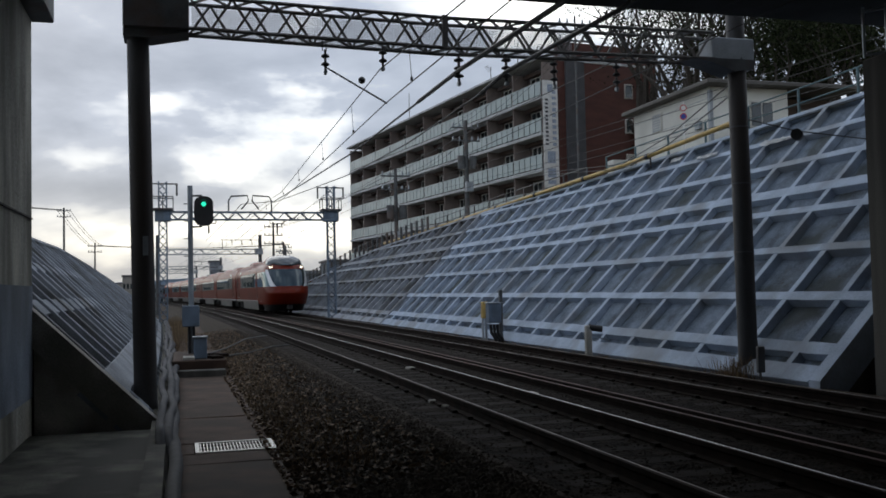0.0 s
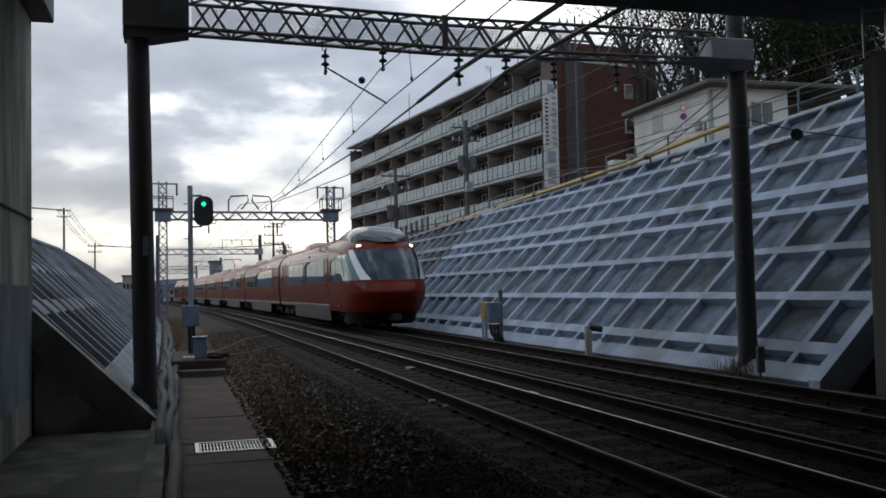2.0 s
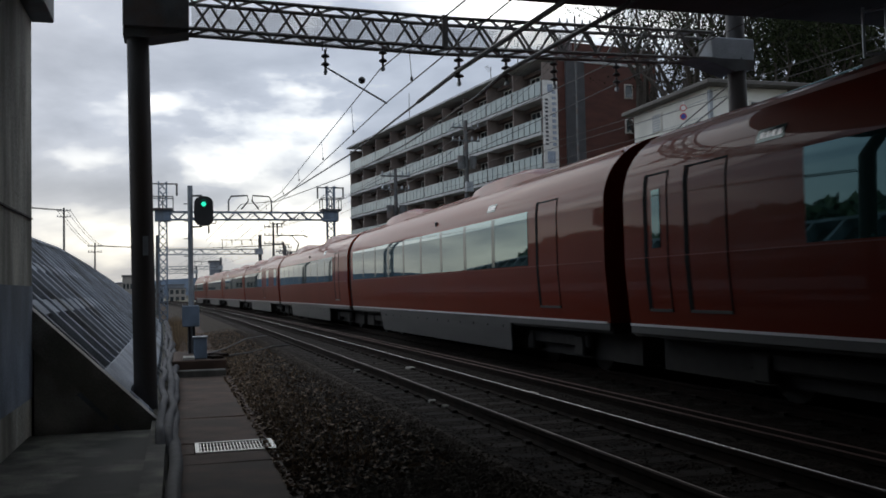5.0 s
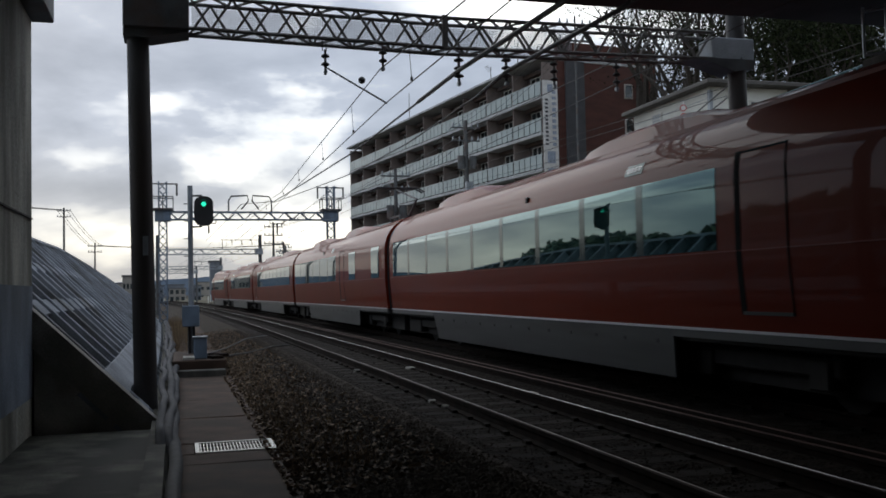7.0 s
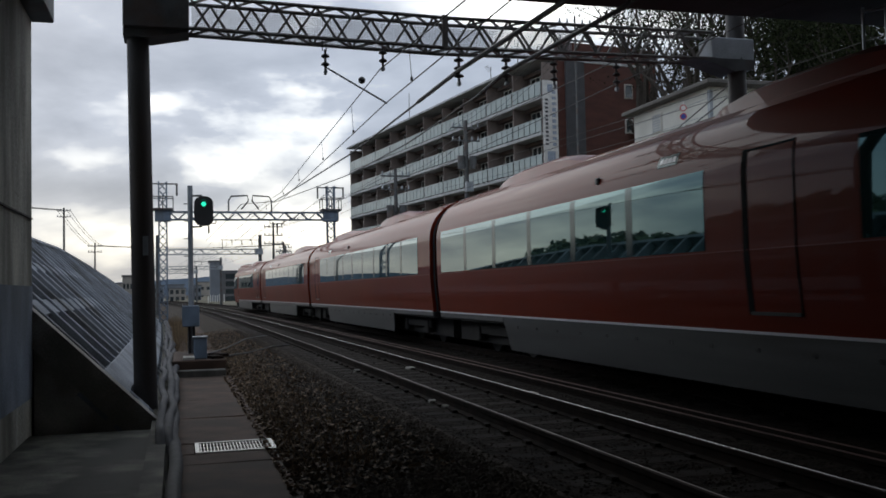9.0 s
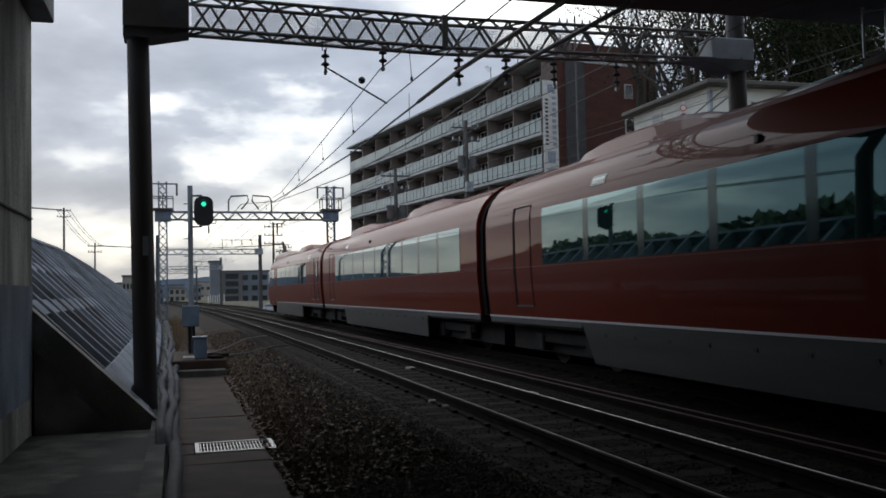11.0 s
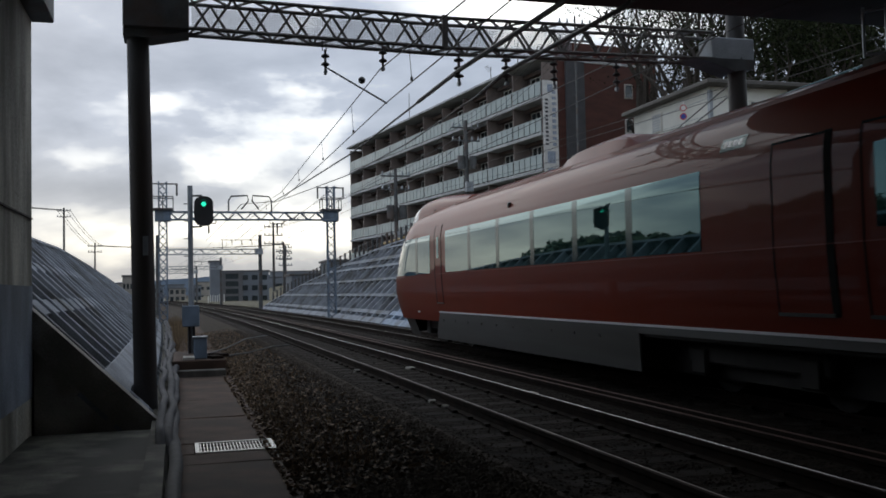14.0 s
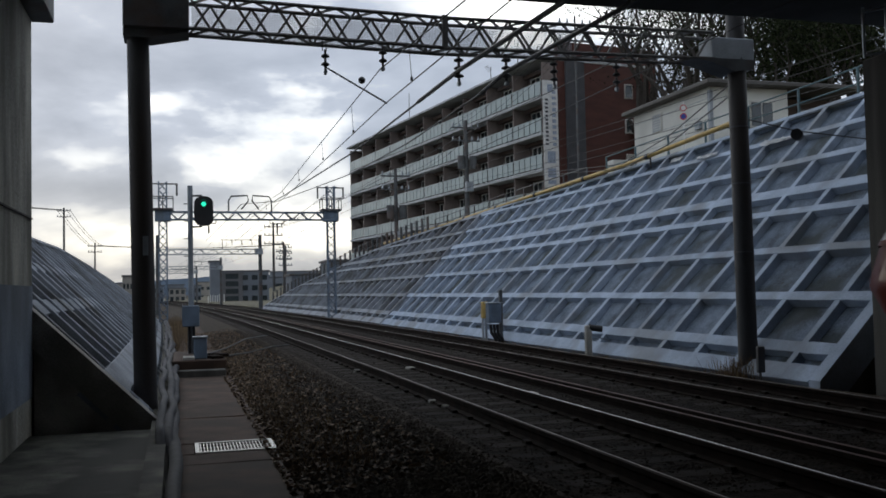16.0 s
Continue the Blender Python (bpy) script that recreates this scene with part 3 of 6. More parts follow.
def fit_out(root, y0, y1, plan):
    """Windows, doors and skirts along one car; y measured from the car's middle; plan: windows and doors as (y0, y1)."""
    for side in (-1, 1):
        for a, b in plan["windows"]:
            band = part("window_band", side_panel(a, b, 1.76, 2.7, side, 0.006), GLASS, root, "long tinted window band reflecting the sky", True)
            n = max(1, round((b - a) / 1.75))
            for i in range(1, n):
                yy = a + (b - a) * i / n
                part("mullion", side_panel(yy - 0.09, yy + 0.09, 1.765, 2.695, side, 0.008), PILLARGLASS, band, "", True)
        for a, b, win in plan["doors"]:
            d = part("door", side_panel(a, b, 1.06, 2.8, side, 0.004), PAINT, root, "red plug door with dark edges", True)
            # one seal widened into a dark strip for shade in the door recess
            for e, w in ((a, 0.009), (b, 0.05)):
                part("door_seal", side_panel(e - w, e + w, 1.04, 2.82, side, 0.008), GAP, d)
            part("door_seal", side_panel(a, b, 2.79, 2.815, side, 0.007), GAP, d)
            part("door_step", side_panel(a, b, 1.035, 1.07, side, 0.02, nz=1), SILVER, d, "bright metal sill")
            if win:
                part("door_window", side_panel(a + 0.17, b - 0.17, 1.85, 2.6, side, 0.012), GLASS, d, "narrow tinted pane", True)
        for a, b in plan["skirts"]:
            g = Geo()
            x = side * FOOT
            h = 0.22
            pts = [(a, 0.83), (b, 0.83), (b - 0.38, h), (a, h)]
            cut = plan.get("cut")
            if cut and abs(cut - b) < 0.01:
                pts = [(a, 0.83), (b - 0.12, 0.83), (b - 0.05, 0.79), (b + 0.22, h + 0.12), (b + 0.2, h), (a, h)]
            if cut and abs(cut - a) < 0.01:
                pts = [(a + 0.12, 0.83), (b, 0.83), (b, h), (a - 0.2, h), (a - 0.22, h + 0.12), (a + 0.05, 0.79)]
            n = len(pts)
            g.add([(x + side * 0.012 - side * 0.05 * (0.83 - z), yy, z) for yy, z in pts] + [(x - side * 0.03, yy, z) for yy, z in pts], [tuple(range(n)), tuple(range(2 * n - 1, n - 1, -1))] + [(i, (i + 1) % n, n + (i + 1) % n, n + i) for i in range(n)])
            sk = part("skirt", g, SILVER, root, "satin silver side skirt")
            r = Geo()
            for i in range(int((b - a) / 0.9)):
                r.box((x + side * 0.0, a + 0.4 + i * 0.9, 0.66), (0.03, 0.05, 0.05))
            tagged(part("latch", r, BLACK, sk), kind="stuff") if b - a > 2 else None
        if "display" in plan:
            y = plan["display"]
            ds = part("destination_display", side_panel(y - 0.24, y + 0.24, 2.86, 3.01, side, 0.007), PILLARGLASS, root, "small dark destination display", True)
            for k in range(4):
                part("lettering_bar", side_panel(y - 0.19 + 0.1 * k, y - 0.12 + 0.1 * k, 2.9, 2.97, side, 0.011), WHITEPILLAR, ds)
            y = plan["camera"]
            q = Geo()
            q.box((side * (hull(2.91) + 0.01), y, 2.91), (0.06, 0.09, 0.1), cham=0.015)
            part("side_camera", q, BLACK, root, "small black side camera")
        for a, b in plan.get("strips", ()):
            g = Geo()
            g.box((side * (FOOT - 0.005), (a + b) / 2, 0.785), (0.03, b - a, 0.1))
            part("sill_strip", g, SILVER, root, "narrow silver sill over the bogie")
        e = Geo()
        ya = plan.get("cut", y0)
        e.bar((side * (FOOT + 0.01), ya + 0.1, 0.845), (side * (FOOT + 0.01), y1 - 0.02, 0.845), 0.034, 0.03)
        part("sill_line", e, WHITEPILLAR, root, "bright pale line along the sill")
        line = Geo()
        line.bar((side * (SIDE + 0.002), y0 + 0.05, 1.735), (side * (SIDE + 0.002), y1 - 0.05, 1.735), 0.012, 0.012)
        part("belt_line", line, ROOFPAINT, root)


def underframe(root, y0, y1):
    g = Geo()
    g.box((0, (y0 + y1) / 2, 0.52), (1.7, y1 - y0, 0.62))
    g.box((0, (y0 + y1) / 2, 0.76), (2.6, y1 - y0, 0.14))
    part("underframe", g, UNDER, root, "dark grimy underframe")


def roof_unit(root, y, length, width=2.15, z=3.26, h=0.42):
    g = Geo()
    sec = [(-width / 2, 0), (-width / 2 + 0.12, h * 0.75), (-width / 2 + 0.35, h), (width / 2 - 0.35, h), (width / 2 - 0.12, h * 0.75), (width / 2, 0)]
    rows = []
    for t, k in ((0, 0.02), (0.08, 0.42), (0.2, 0.8), (0.34, 0.98), (0.5, 1.0), (0.72, 1.0), (0.86, 0.8), (0.95, 0.42), (1, 0.02)):
        rows.append([(x * (0.86 + 0.14 * k), y - length / 2 + length * t, z + zz * k) for x, zz in sec])
    g.grid(rows)
    part("air_conditioner", g, ROOFPAINT, root, "red roof air conditioning cover", True)


def gangway(root, y):
    g = Geo()
    for k in range(3):
        yy = y - 0.2 + 0.2 * k
        sc = 0.955 if k % 2 == 0 else 0.93
        prof = [(-sect(z) * sc, z * 0.99) for z in BODY_Z] + [(sect(z) * sc, z * 0.99) for z in reversed(BODY_Z)]
        g.grid([[(x, yy - 0.1, z) for x, z in prof], [(x, yy + 0.1, z) for x, z in prof]])
    part("gangway", g, GAP, root, "black gangway bellows", True)


def pantograph(root):
    g = Geo()
    for x in (-0.45, 0.45):
        g.bar((x, -8.0, 3.72), (x, -6.6, 3.72), 0.06, 0.06)
        for y in (-7.9, -6.7):
            g.tube([(x, y, 3.58), (x, y, 3.74)], 0.05, 8)
    g.bar((-0.5, -7.3, 3.74), (0.5, -7.3, 3.74), 0.06, 0.06)
    b = part("pantograph", g, STEEL, root, "dark single arm pantograph")
    a = Geo()
    a.tube([(0, -7.3, 3.76), (0, -8.2, 4.2)], 0.04, 8)
    a.tube([(0, -8.2, 4.2), (0, -5.6, 4.78)], 0.03, 8)
    part("arm", a, STEEL, b)
    h = Geo()
    for y in (-5.75, -5.45):
        h.tube([(-0.95, y, 4.7), (-0.7, y, 4.83), (0.7, y, 4.83), (0.95, y, 4.7)], 0.03, 6)
    part("collector", h, BLACK, b)


def middle_car(plan, units, label):
    """A car 20 m between couplings; -y end leads."""
    root = thing("train_car", label, "train car", "cars of the train")
    h = 9.72
    g = Geo()
    g.grid(car_rings(-h, h, BODY_Z, 8))
    for y in (-h, h):
        prof = [(-sect(z), y, z) for z in BODY_Z] + [(sect(z), y, z) for z in reversed(BODY_Z)]
        g.add(prof, [tuple(range(len(prof)))])
    part("body", g, PAINT, root, "glossy metallic vermilion red car body", True)
    underframe(root, -h, h)
    fit_out(root, -h, h, plan)
    for y, l in units:
        roof_unit(root, y, l)
    for side in (-1, 1):
        r = Geo()
        r.bar((side * 1.02, -h + 0.1, 3.345), (side * 1.02, h - 0.1, 3.345), 0.03, 0.05)
        part("roof_rail", r, ROOFPAINT, root)
    gangway(root, 10.0)
    bogie(root, -6.9)
    bogie(root, 6.9)
    return root


# nose: at each height a rounded plan outline that starts u0 behind the tip
def nose_start(z):
    return float(np.interp(z, (0.2, 0.45, 0.72, 1.0, 1.3, 1.36, 1.72, 2.0, 2.4, 2.8, 2.9, 3.05, 3.2, 3.4, 3.5, 3.62), (1.2, 0.85, 0.5, 0.23, 0.0, 0.0, 0.19, 0.46, 0.91, 1.42, 1.5, 1.62, 2.1, 2.8, 3.4, 4.3)))


def nose_len(z):
    return float(np.interp(z, (0.2, 1.4, 2.8, 3.62), (2.6, 3.0, 2.6, 1.6)))


def nose_point(z, a, lift=0.0, n=2.7):
    """a from -90 (one side) over 0 (tip) to 90 degrees; returns (x, u, z), u metres behind the tip."""
    u0, L, w = nose_start(z), nose_len(z), sect(z)
    c, s = math.cos(radians(a)), math.sin(radians(a))
    u = u0 + L * (1 - abs(c) ** (2 / n))
    x = w * math.copysign(abs(s) ** (2 / n), s)
    p = Vector((x, u, z))
    if lift:
        nx, nu = x / max(w, 0.2), (u - u0 - L) / L
        nn = Vector((nx, nu * 0.9, 0.35 if z > 1.7 else -0.05)).normalized()
        p += nn * lift
    return p


NOSE_BACK = 6.0


def nose_strip(zs, a0, a1, na, lift, both=False):
    rows = []
    for z in zs:
        f0 = a0(z) if callable(a0) else a0
        f1 = a1(z) if callable(a1) else a1
        rows.append([nose_point(z, f0 + (f1 - f0) * k / na, lift) for k in range(na + 1)])
    return rows


def angle_at(z, u, n=2.7):
    """The angle at which the nose outline at height z is u metres behind the tip."""
    t = min(1.0, max(0.0, (u - nose_start(z)) / nose_len(z)))
    return math.degrees(math.acos(max(0.0, 1 - t) ** (n / 2)))


def frange(a, b, n):
    return [a + (b - a) * i / n for i in range(n + 1)]


def end_car(plan, units, label):
    """An end car, tip at y = 0, coupling at y = 21.4."""
    root = thing("train_car", label, "train car", "cars of the train")
    back = 21.12
    zs = [0.62, 0.72, 0.84, 1.0, 1.15, 1.28, 1.33, 1.38] + frange(1.5, 3.4, 14) + [3.46, 3.52, 3.56, 3.59, 3.605, 3.615]
    g = Geo()
    rows = []
    for z in zs:
        ring = [Vector((-sect(z), NOSE_BACK, z))] + [nose_point(z, a) for a in frange(-90, 90, 40)] + [Vector((sect(z), NOSE_BACK, z))]
        rows.append(ring)
    g.grid(rows)
    nose = part("nose", g, PAINT, root, "rounded vermilion nose", True)
    g = Geo()
    g.grid(car_rings(NOSE_BACK - 0.001, back, BODY_Z, 6))
    prof = [(-sect(z), back, z) for z in BODY_Z] + [(sect(z), back, z) for z in reversed(BODY_Z)]
    g.add(prof, [tuple(range(len(prof)))])
    part("body", g, PAINT, root, "glossy metallic vermilion red car body", True)
    # thin raised line where the nose meets the glass
    g = Geo()
    g.grid(nose_strip([1.7, 1.715, 1.735, 1.745], -90, 90, 40, 0.016))
    part("belt_moulding", g, PAINT, nose, "", True)
    # windscreen
    zw = frange(1.74, 2.84, 14)
    edge = lambda z: angle_at(z, 0.5 + (z - 1.74) * 1.5)
    g = Geo()
    g.grid(nose_strip(zw, lambda z: -edge(z), edge, 36, 0.008))
    part("windscreen", g, SCREENGLASS, root, "large raked curved front windscreen", True)
    wide = lambda z: 0.36 - 0.06 * (z - 1.74)
    for side in (-1, 1):
        p1 = lambda z: side * edge(z)
        p2 = lambda z: side * angle_at(z, 0.5 + (z - 1.74) * 1.5 + wide(z) * 1.2)
        g = Geo()
        g.grid(nose_strip(zw, p1, p2, 4, 0.014))
        part("pillar", g, WHITEPILLAR, root, "pale silver windscreen pillar", True)
        # side window that follows the nose
        g = Geo()
        rows = []
        for z in zw:
            ua = 0.5 + (z - 1.74) * 1.5 + wide(z) * 1.2
            row = []
            for k in range(15):
                u = ua + (4.15 - ua) * k / 14
                q = nose_point(z, side * angle_at(z, u), 0.008) if u < nose_start(z) + nose_len(z) else Vector((side * (sect(z) + 0.008), u, z))
                row.append(q)
            rows.append(row)
        g.grid(rows[:-2])
        part("front_side_window", g, GLASS, root, "curved tinted lounge window", True)
        part("side_window", side_panel(4.25, 5.45, 1.76, 2.68, side, 0.008), GLASS, root, "tinted square lounge window", True)
        part("window_post", side_panel(4.1, 4.3, 1.76, 2.68, side, 0.011), PILLARGLASS, root, "dark post between the lounge windows", True)
        d = part("crew_door", side_panel(5.85, 6.4, 1.08, 2.85, side, 0.004), PAINT, root, "narrow red crew door", True)
        for e in (5.85, 6.4):
            part("door_seal", side_panel(e - 0.015, e + 0.015, 1.06, 2.87, side, 0.007), GAP, d)
        part("door_step", side_panel(5.85, 6.4, 1.04, 1.07, side, 0.02, nz=1), SILVER, d, "bright metal sill")
        part("door_window", side_panel(6.02, 6.22, 2.1, 2.6, side, 0.01), GLASS, d, "small oval pane", True)
        for ang in (37, 43):
            c = nose_point(2.97, side * ang, 0.0)
            sh = Geo()
            sh.tube([c + Vector((0, 0.1, 0)), c + Vector((0, -0.03, 0))], 0.05, 16, cap=False)
            hl = part("headlight", sh, BLACK, root, "round recessed headlight in a black shroud")
            lamp = Geo()
            lamp.tube([c + Vector((0, 0.06, 0)), c + Vector((0, -0.012, 0))], 0.043, 16)
            part("headlight_lens", lamp, HEADLAMP, hl, "bright warm white lens")
        mk = Geo()
        mk.box((side * (sect(0.82) + 0.004), 4.05, 0.82), (0.02, 0.2, 0.035))
        part("side_marker", mk, WHITEPILLAR, root)
    # roof cockpit dome
    rows = []
    for t in frange(0, 1, 26):
        u = 1.58 + 5.2 * t ** 1.25
        hgt = float(np.interp(u, (1.58, 1.75, 2.0, 2.4, 2.9, 3.5, 4.2, 5.2, 6.2, 6.8), (3.1, 3.24, 3.38, 3.55, 3.7, 3.79, 3.8, 3.72, 3.63, 3.58)))
        w = float(np.interp(u, (1.58, 1.75, 2.0, 2.4, 2.9, 3.5, 4.5, 6.8), (0.62, 0.84, 1.0, 1.1, 1.14, 1.14, 1.08, 0.9)))
        base = float(np.interp(u, (1.58, 2.4, 3.5, 6.8), (3.06, 3.06, 3.12, 3.3)))
        row = []
        for k in range(21):
            a = math.pi * k / 20
            row.append((w * math.copysign(abs(math.cos(a)) ** 0.75, math.cos(a)), u + 0.55 * (math.cos(a) ** 2) * max(0, 1 - (u - 1.58) / 1.6), base + (hgt - base) * math.sin(a) ** 0.62))
        rows.append(row)
    split = next(i for i, r in enumerate(rows) if r[10][1] > 3.35)
    f = Geo()
    f.grid(rows[:split + 1])
    f.add(rows[0], [tuple(range(21))])
    part("cockpit_glass", f, DOMEGLASS, root, "curved glass of the raised driver's cockpit", True)
    f = Geo()
    f.grid(rows[split:])
    f.add(rows[-1], [tuple(range(21))])
    part("cockpit_fairing", f, PAINT, root, "red fairing behind the cockpit", True)
    for x in (-0.25, 0.3):
        w = Geo()
        w.tube([(x, 1.56, 3.08), (x - 0.25, 1.72, 3.24), (x - 0.62, 1.95, 3.3)], 0.014, 5)
        part("wiper", w, BLACK, root, "black wiper arm")
    underframe(root, 3.7, back)
    ap = Geo()
    ap.grid([[nose_point(z, a) * 1.0 - Vector((0.07 * math.copysign(1, a) * abs(math.sin(radians(a))), -0.08, 0)) for a in frange(-88, 88, 30)] for z in (0.2, 0.3, 0.45, 0.66)])
    part("snow_plough", ap, APRON, root, "dark grey lower apron", True)
    cp = Geo()
    cp.box((0, 0.75, 0.45), (0.3, 0.9, 0.25), cham=0.03)
    part("coupler", cp, UNDER, root)
    fit_out(root, NOSE_BACK, back, plan)
    for y, l in units:
        roof_unit(root, y, l)
    for side in (-1, 1):
        r = Geo()
        r.bar((side * 1.02, 6.3, 3.345), (side * 1.02, back - 0.1, 3.345), 0.03, 0.05)
        part("roof_rail", r, ROOFPAINT, root)
        # black bar drawn for the shadow gap at the cockpit fairing's rear edge
        v = Geo()
        v.bar((side * 1.04, 4.75, 3.34), (side * 0.93, 4.0, 3.58), 0.07, 0.05, up=(side, 0, 0.6), cham=0.012)
        part("roof_vent", v, GAP, root, "black slanted strip for the shadow gap at the cockpit fairing")
    bogie(root, 4.9)
    bogie(root, 17.6)
    return root


HEADLAMP = glowing("headlight_glow", (1.0, 0.86, 0.6), 8.0)
TAILLAMP = material("unlit_lamp_glass", (0.12, 0.1, 0.1), 0.1, vary=0.1, bump=0)

END_PLAN = dict(windows=[(6.75, 17.3)], doors=[(18.65, 19.5, False), (19.95, 20.5, True)], skirts=[(5.9, 15.6)], strips=[(15.6, 21.1)], cut=5.9, display=17.9, camera=10.8)
ST = dict(skirts=[(-5.65, 5.45)], strips=[(-9.7, -5.65), (5.45, 9.7)])
MID_PLAN = dict(windows=[(-6.78, 9.3)], doors=[(-8.04, -7.2, False)], display=-4.75, camera=-0.86, **ST)
MID_PLAN_B = dict(windows=[(-1.7, 9.35), (-8.95, -7.85), (-5.35, -4.25)], doors=[(-3.33, -2.5, False)], display=-0.8, camera=1.18, **ST)
MID_PLAN_C = dict(windows=[(-8.6, 6.8)], doors=[(7.35, 8.15, False)], display=4.75, camera=0.86, **ST)

cars = []
cars.append(end_car(END_PLAN, [(13.5, 3.4)], "leading vermilion express train car with raked glass nose"))
m1 = middle_car(MID_PLAN, [(-4.3, 5.0), (4.3, 5.0)], "vermilion express train car with long window band")
cars.append(m1)
cars.append(copy_thing(m1, Matrix()))
m2 = middle_car(MID_PLAN_B, [(-3.0, 4.4), (4.6, 5.0)], "vermilion express train car with small windows and pantograph")
pantograph(m2)
cars.append(m2)
m3 = middle_car(MID_PLAN_C, [(-4.3, 5.0), (4.3, 5.0)], "vermilion express train car with long window band")
cars.append(m3)
cars.append(copy_thing(m3, Matrix()))
tail = copy_thing(cars[0], Matrix())
tagged(tail, "trailing vermilion express train car with raked glass nose")
for o in tail.children:
    for lens in o.children:
        if lens.name.startswith("headlight_lens"):
            lens.data = lens.data.copy()
            lens.data.materials[0] = TAILLAMP
cars.append(tail)


def along(t):
    """Distance of the second coupling along the line at t seconds: the train slows a little as it passes."""
    q = t - 7.0
    return 5.939 - 12.690 * q + 0.1221 * q * q + 0.00655 * q ** 3


def car_pose(s_front, s_back, turn=False):
    a, b = on_line(s_front, XB), on_line(s_back, XB)
    d = b - a
    rz = math.degrees(math.atan2(-d.x, d.y))
    if turn:
        return pose(b.x, b.y, 0, 0, 0, rz + 180)
    return a, rz, b


def motions():
    times = [0.5 * i for i in range(33)]
    for i, car in enumerate(cars):
        rows = []
        for t in times:
            j = along(t) + 20.0 * (i - 2)          # this car's leading coupling (second coupling leads car 2)
            if i == 0:
                a, rz, b = car_pose(along(t) - 20.0 - 21.4, along(t) - 20.0)
                m = pose(a.x, a.y, 0, 0, 0, rz)
            elif i == 6:
                m = car_pose(j, j + 21.4, True)
            else:
                a, rz, b = car_pose(j, j + 20.0)
                c = (a + b) / 2
                m = pose(c.x, c.y, 0, 0, 0, rz)
            rows.append((t, m))
        walk(car, rows)
# ---- tracks ----
trackA = track("track_near", XA, "railway track on stone ballast with steel rails", RAILHEAD)
trackB = track("track_far", XB, "second railway track on stone ballast", DIMHEAD)


RUSTTOP = material("rusted_rail_top", (0.075, 0.034, 0.021), 0.7, scale=4, fine=60, vary=0.35, bump=0.2)


def spare_rails():
    for off, z in ((5.36, -0.05), (5.62, -0.06)):
        g = Geo()
        g.sweep(line_path(6, 95, off, z, 5), [(a, b) for a, b in RAIL_SEC])
        root = thing("spare_rail", "rusty spare rail lying between the tracks", "rail", "spare rails")
        part("rail_body", g, RUST, root)
        h = Geo()
        h.sweep(line_path(6, 95, off, z, 5), [(-0.026, -0.0005), (0.026, -0.0005), (0.022, 0.0015), (-0.022, 0.0015)])
        part("rail_head", h, RUSTTOP, root, "red brown rusted top")


spare_rails()

# ---- overhead line gantry at the bridge ----
GY = 14.2


BOXGREY = material("pale_grey_box_paint", (0.4, 0.44, 0.48), 0.6, scale=2, fine=40, vary=0.2, bump=0.1, stain=((0.2, 0.18, 0.16), 0.5))


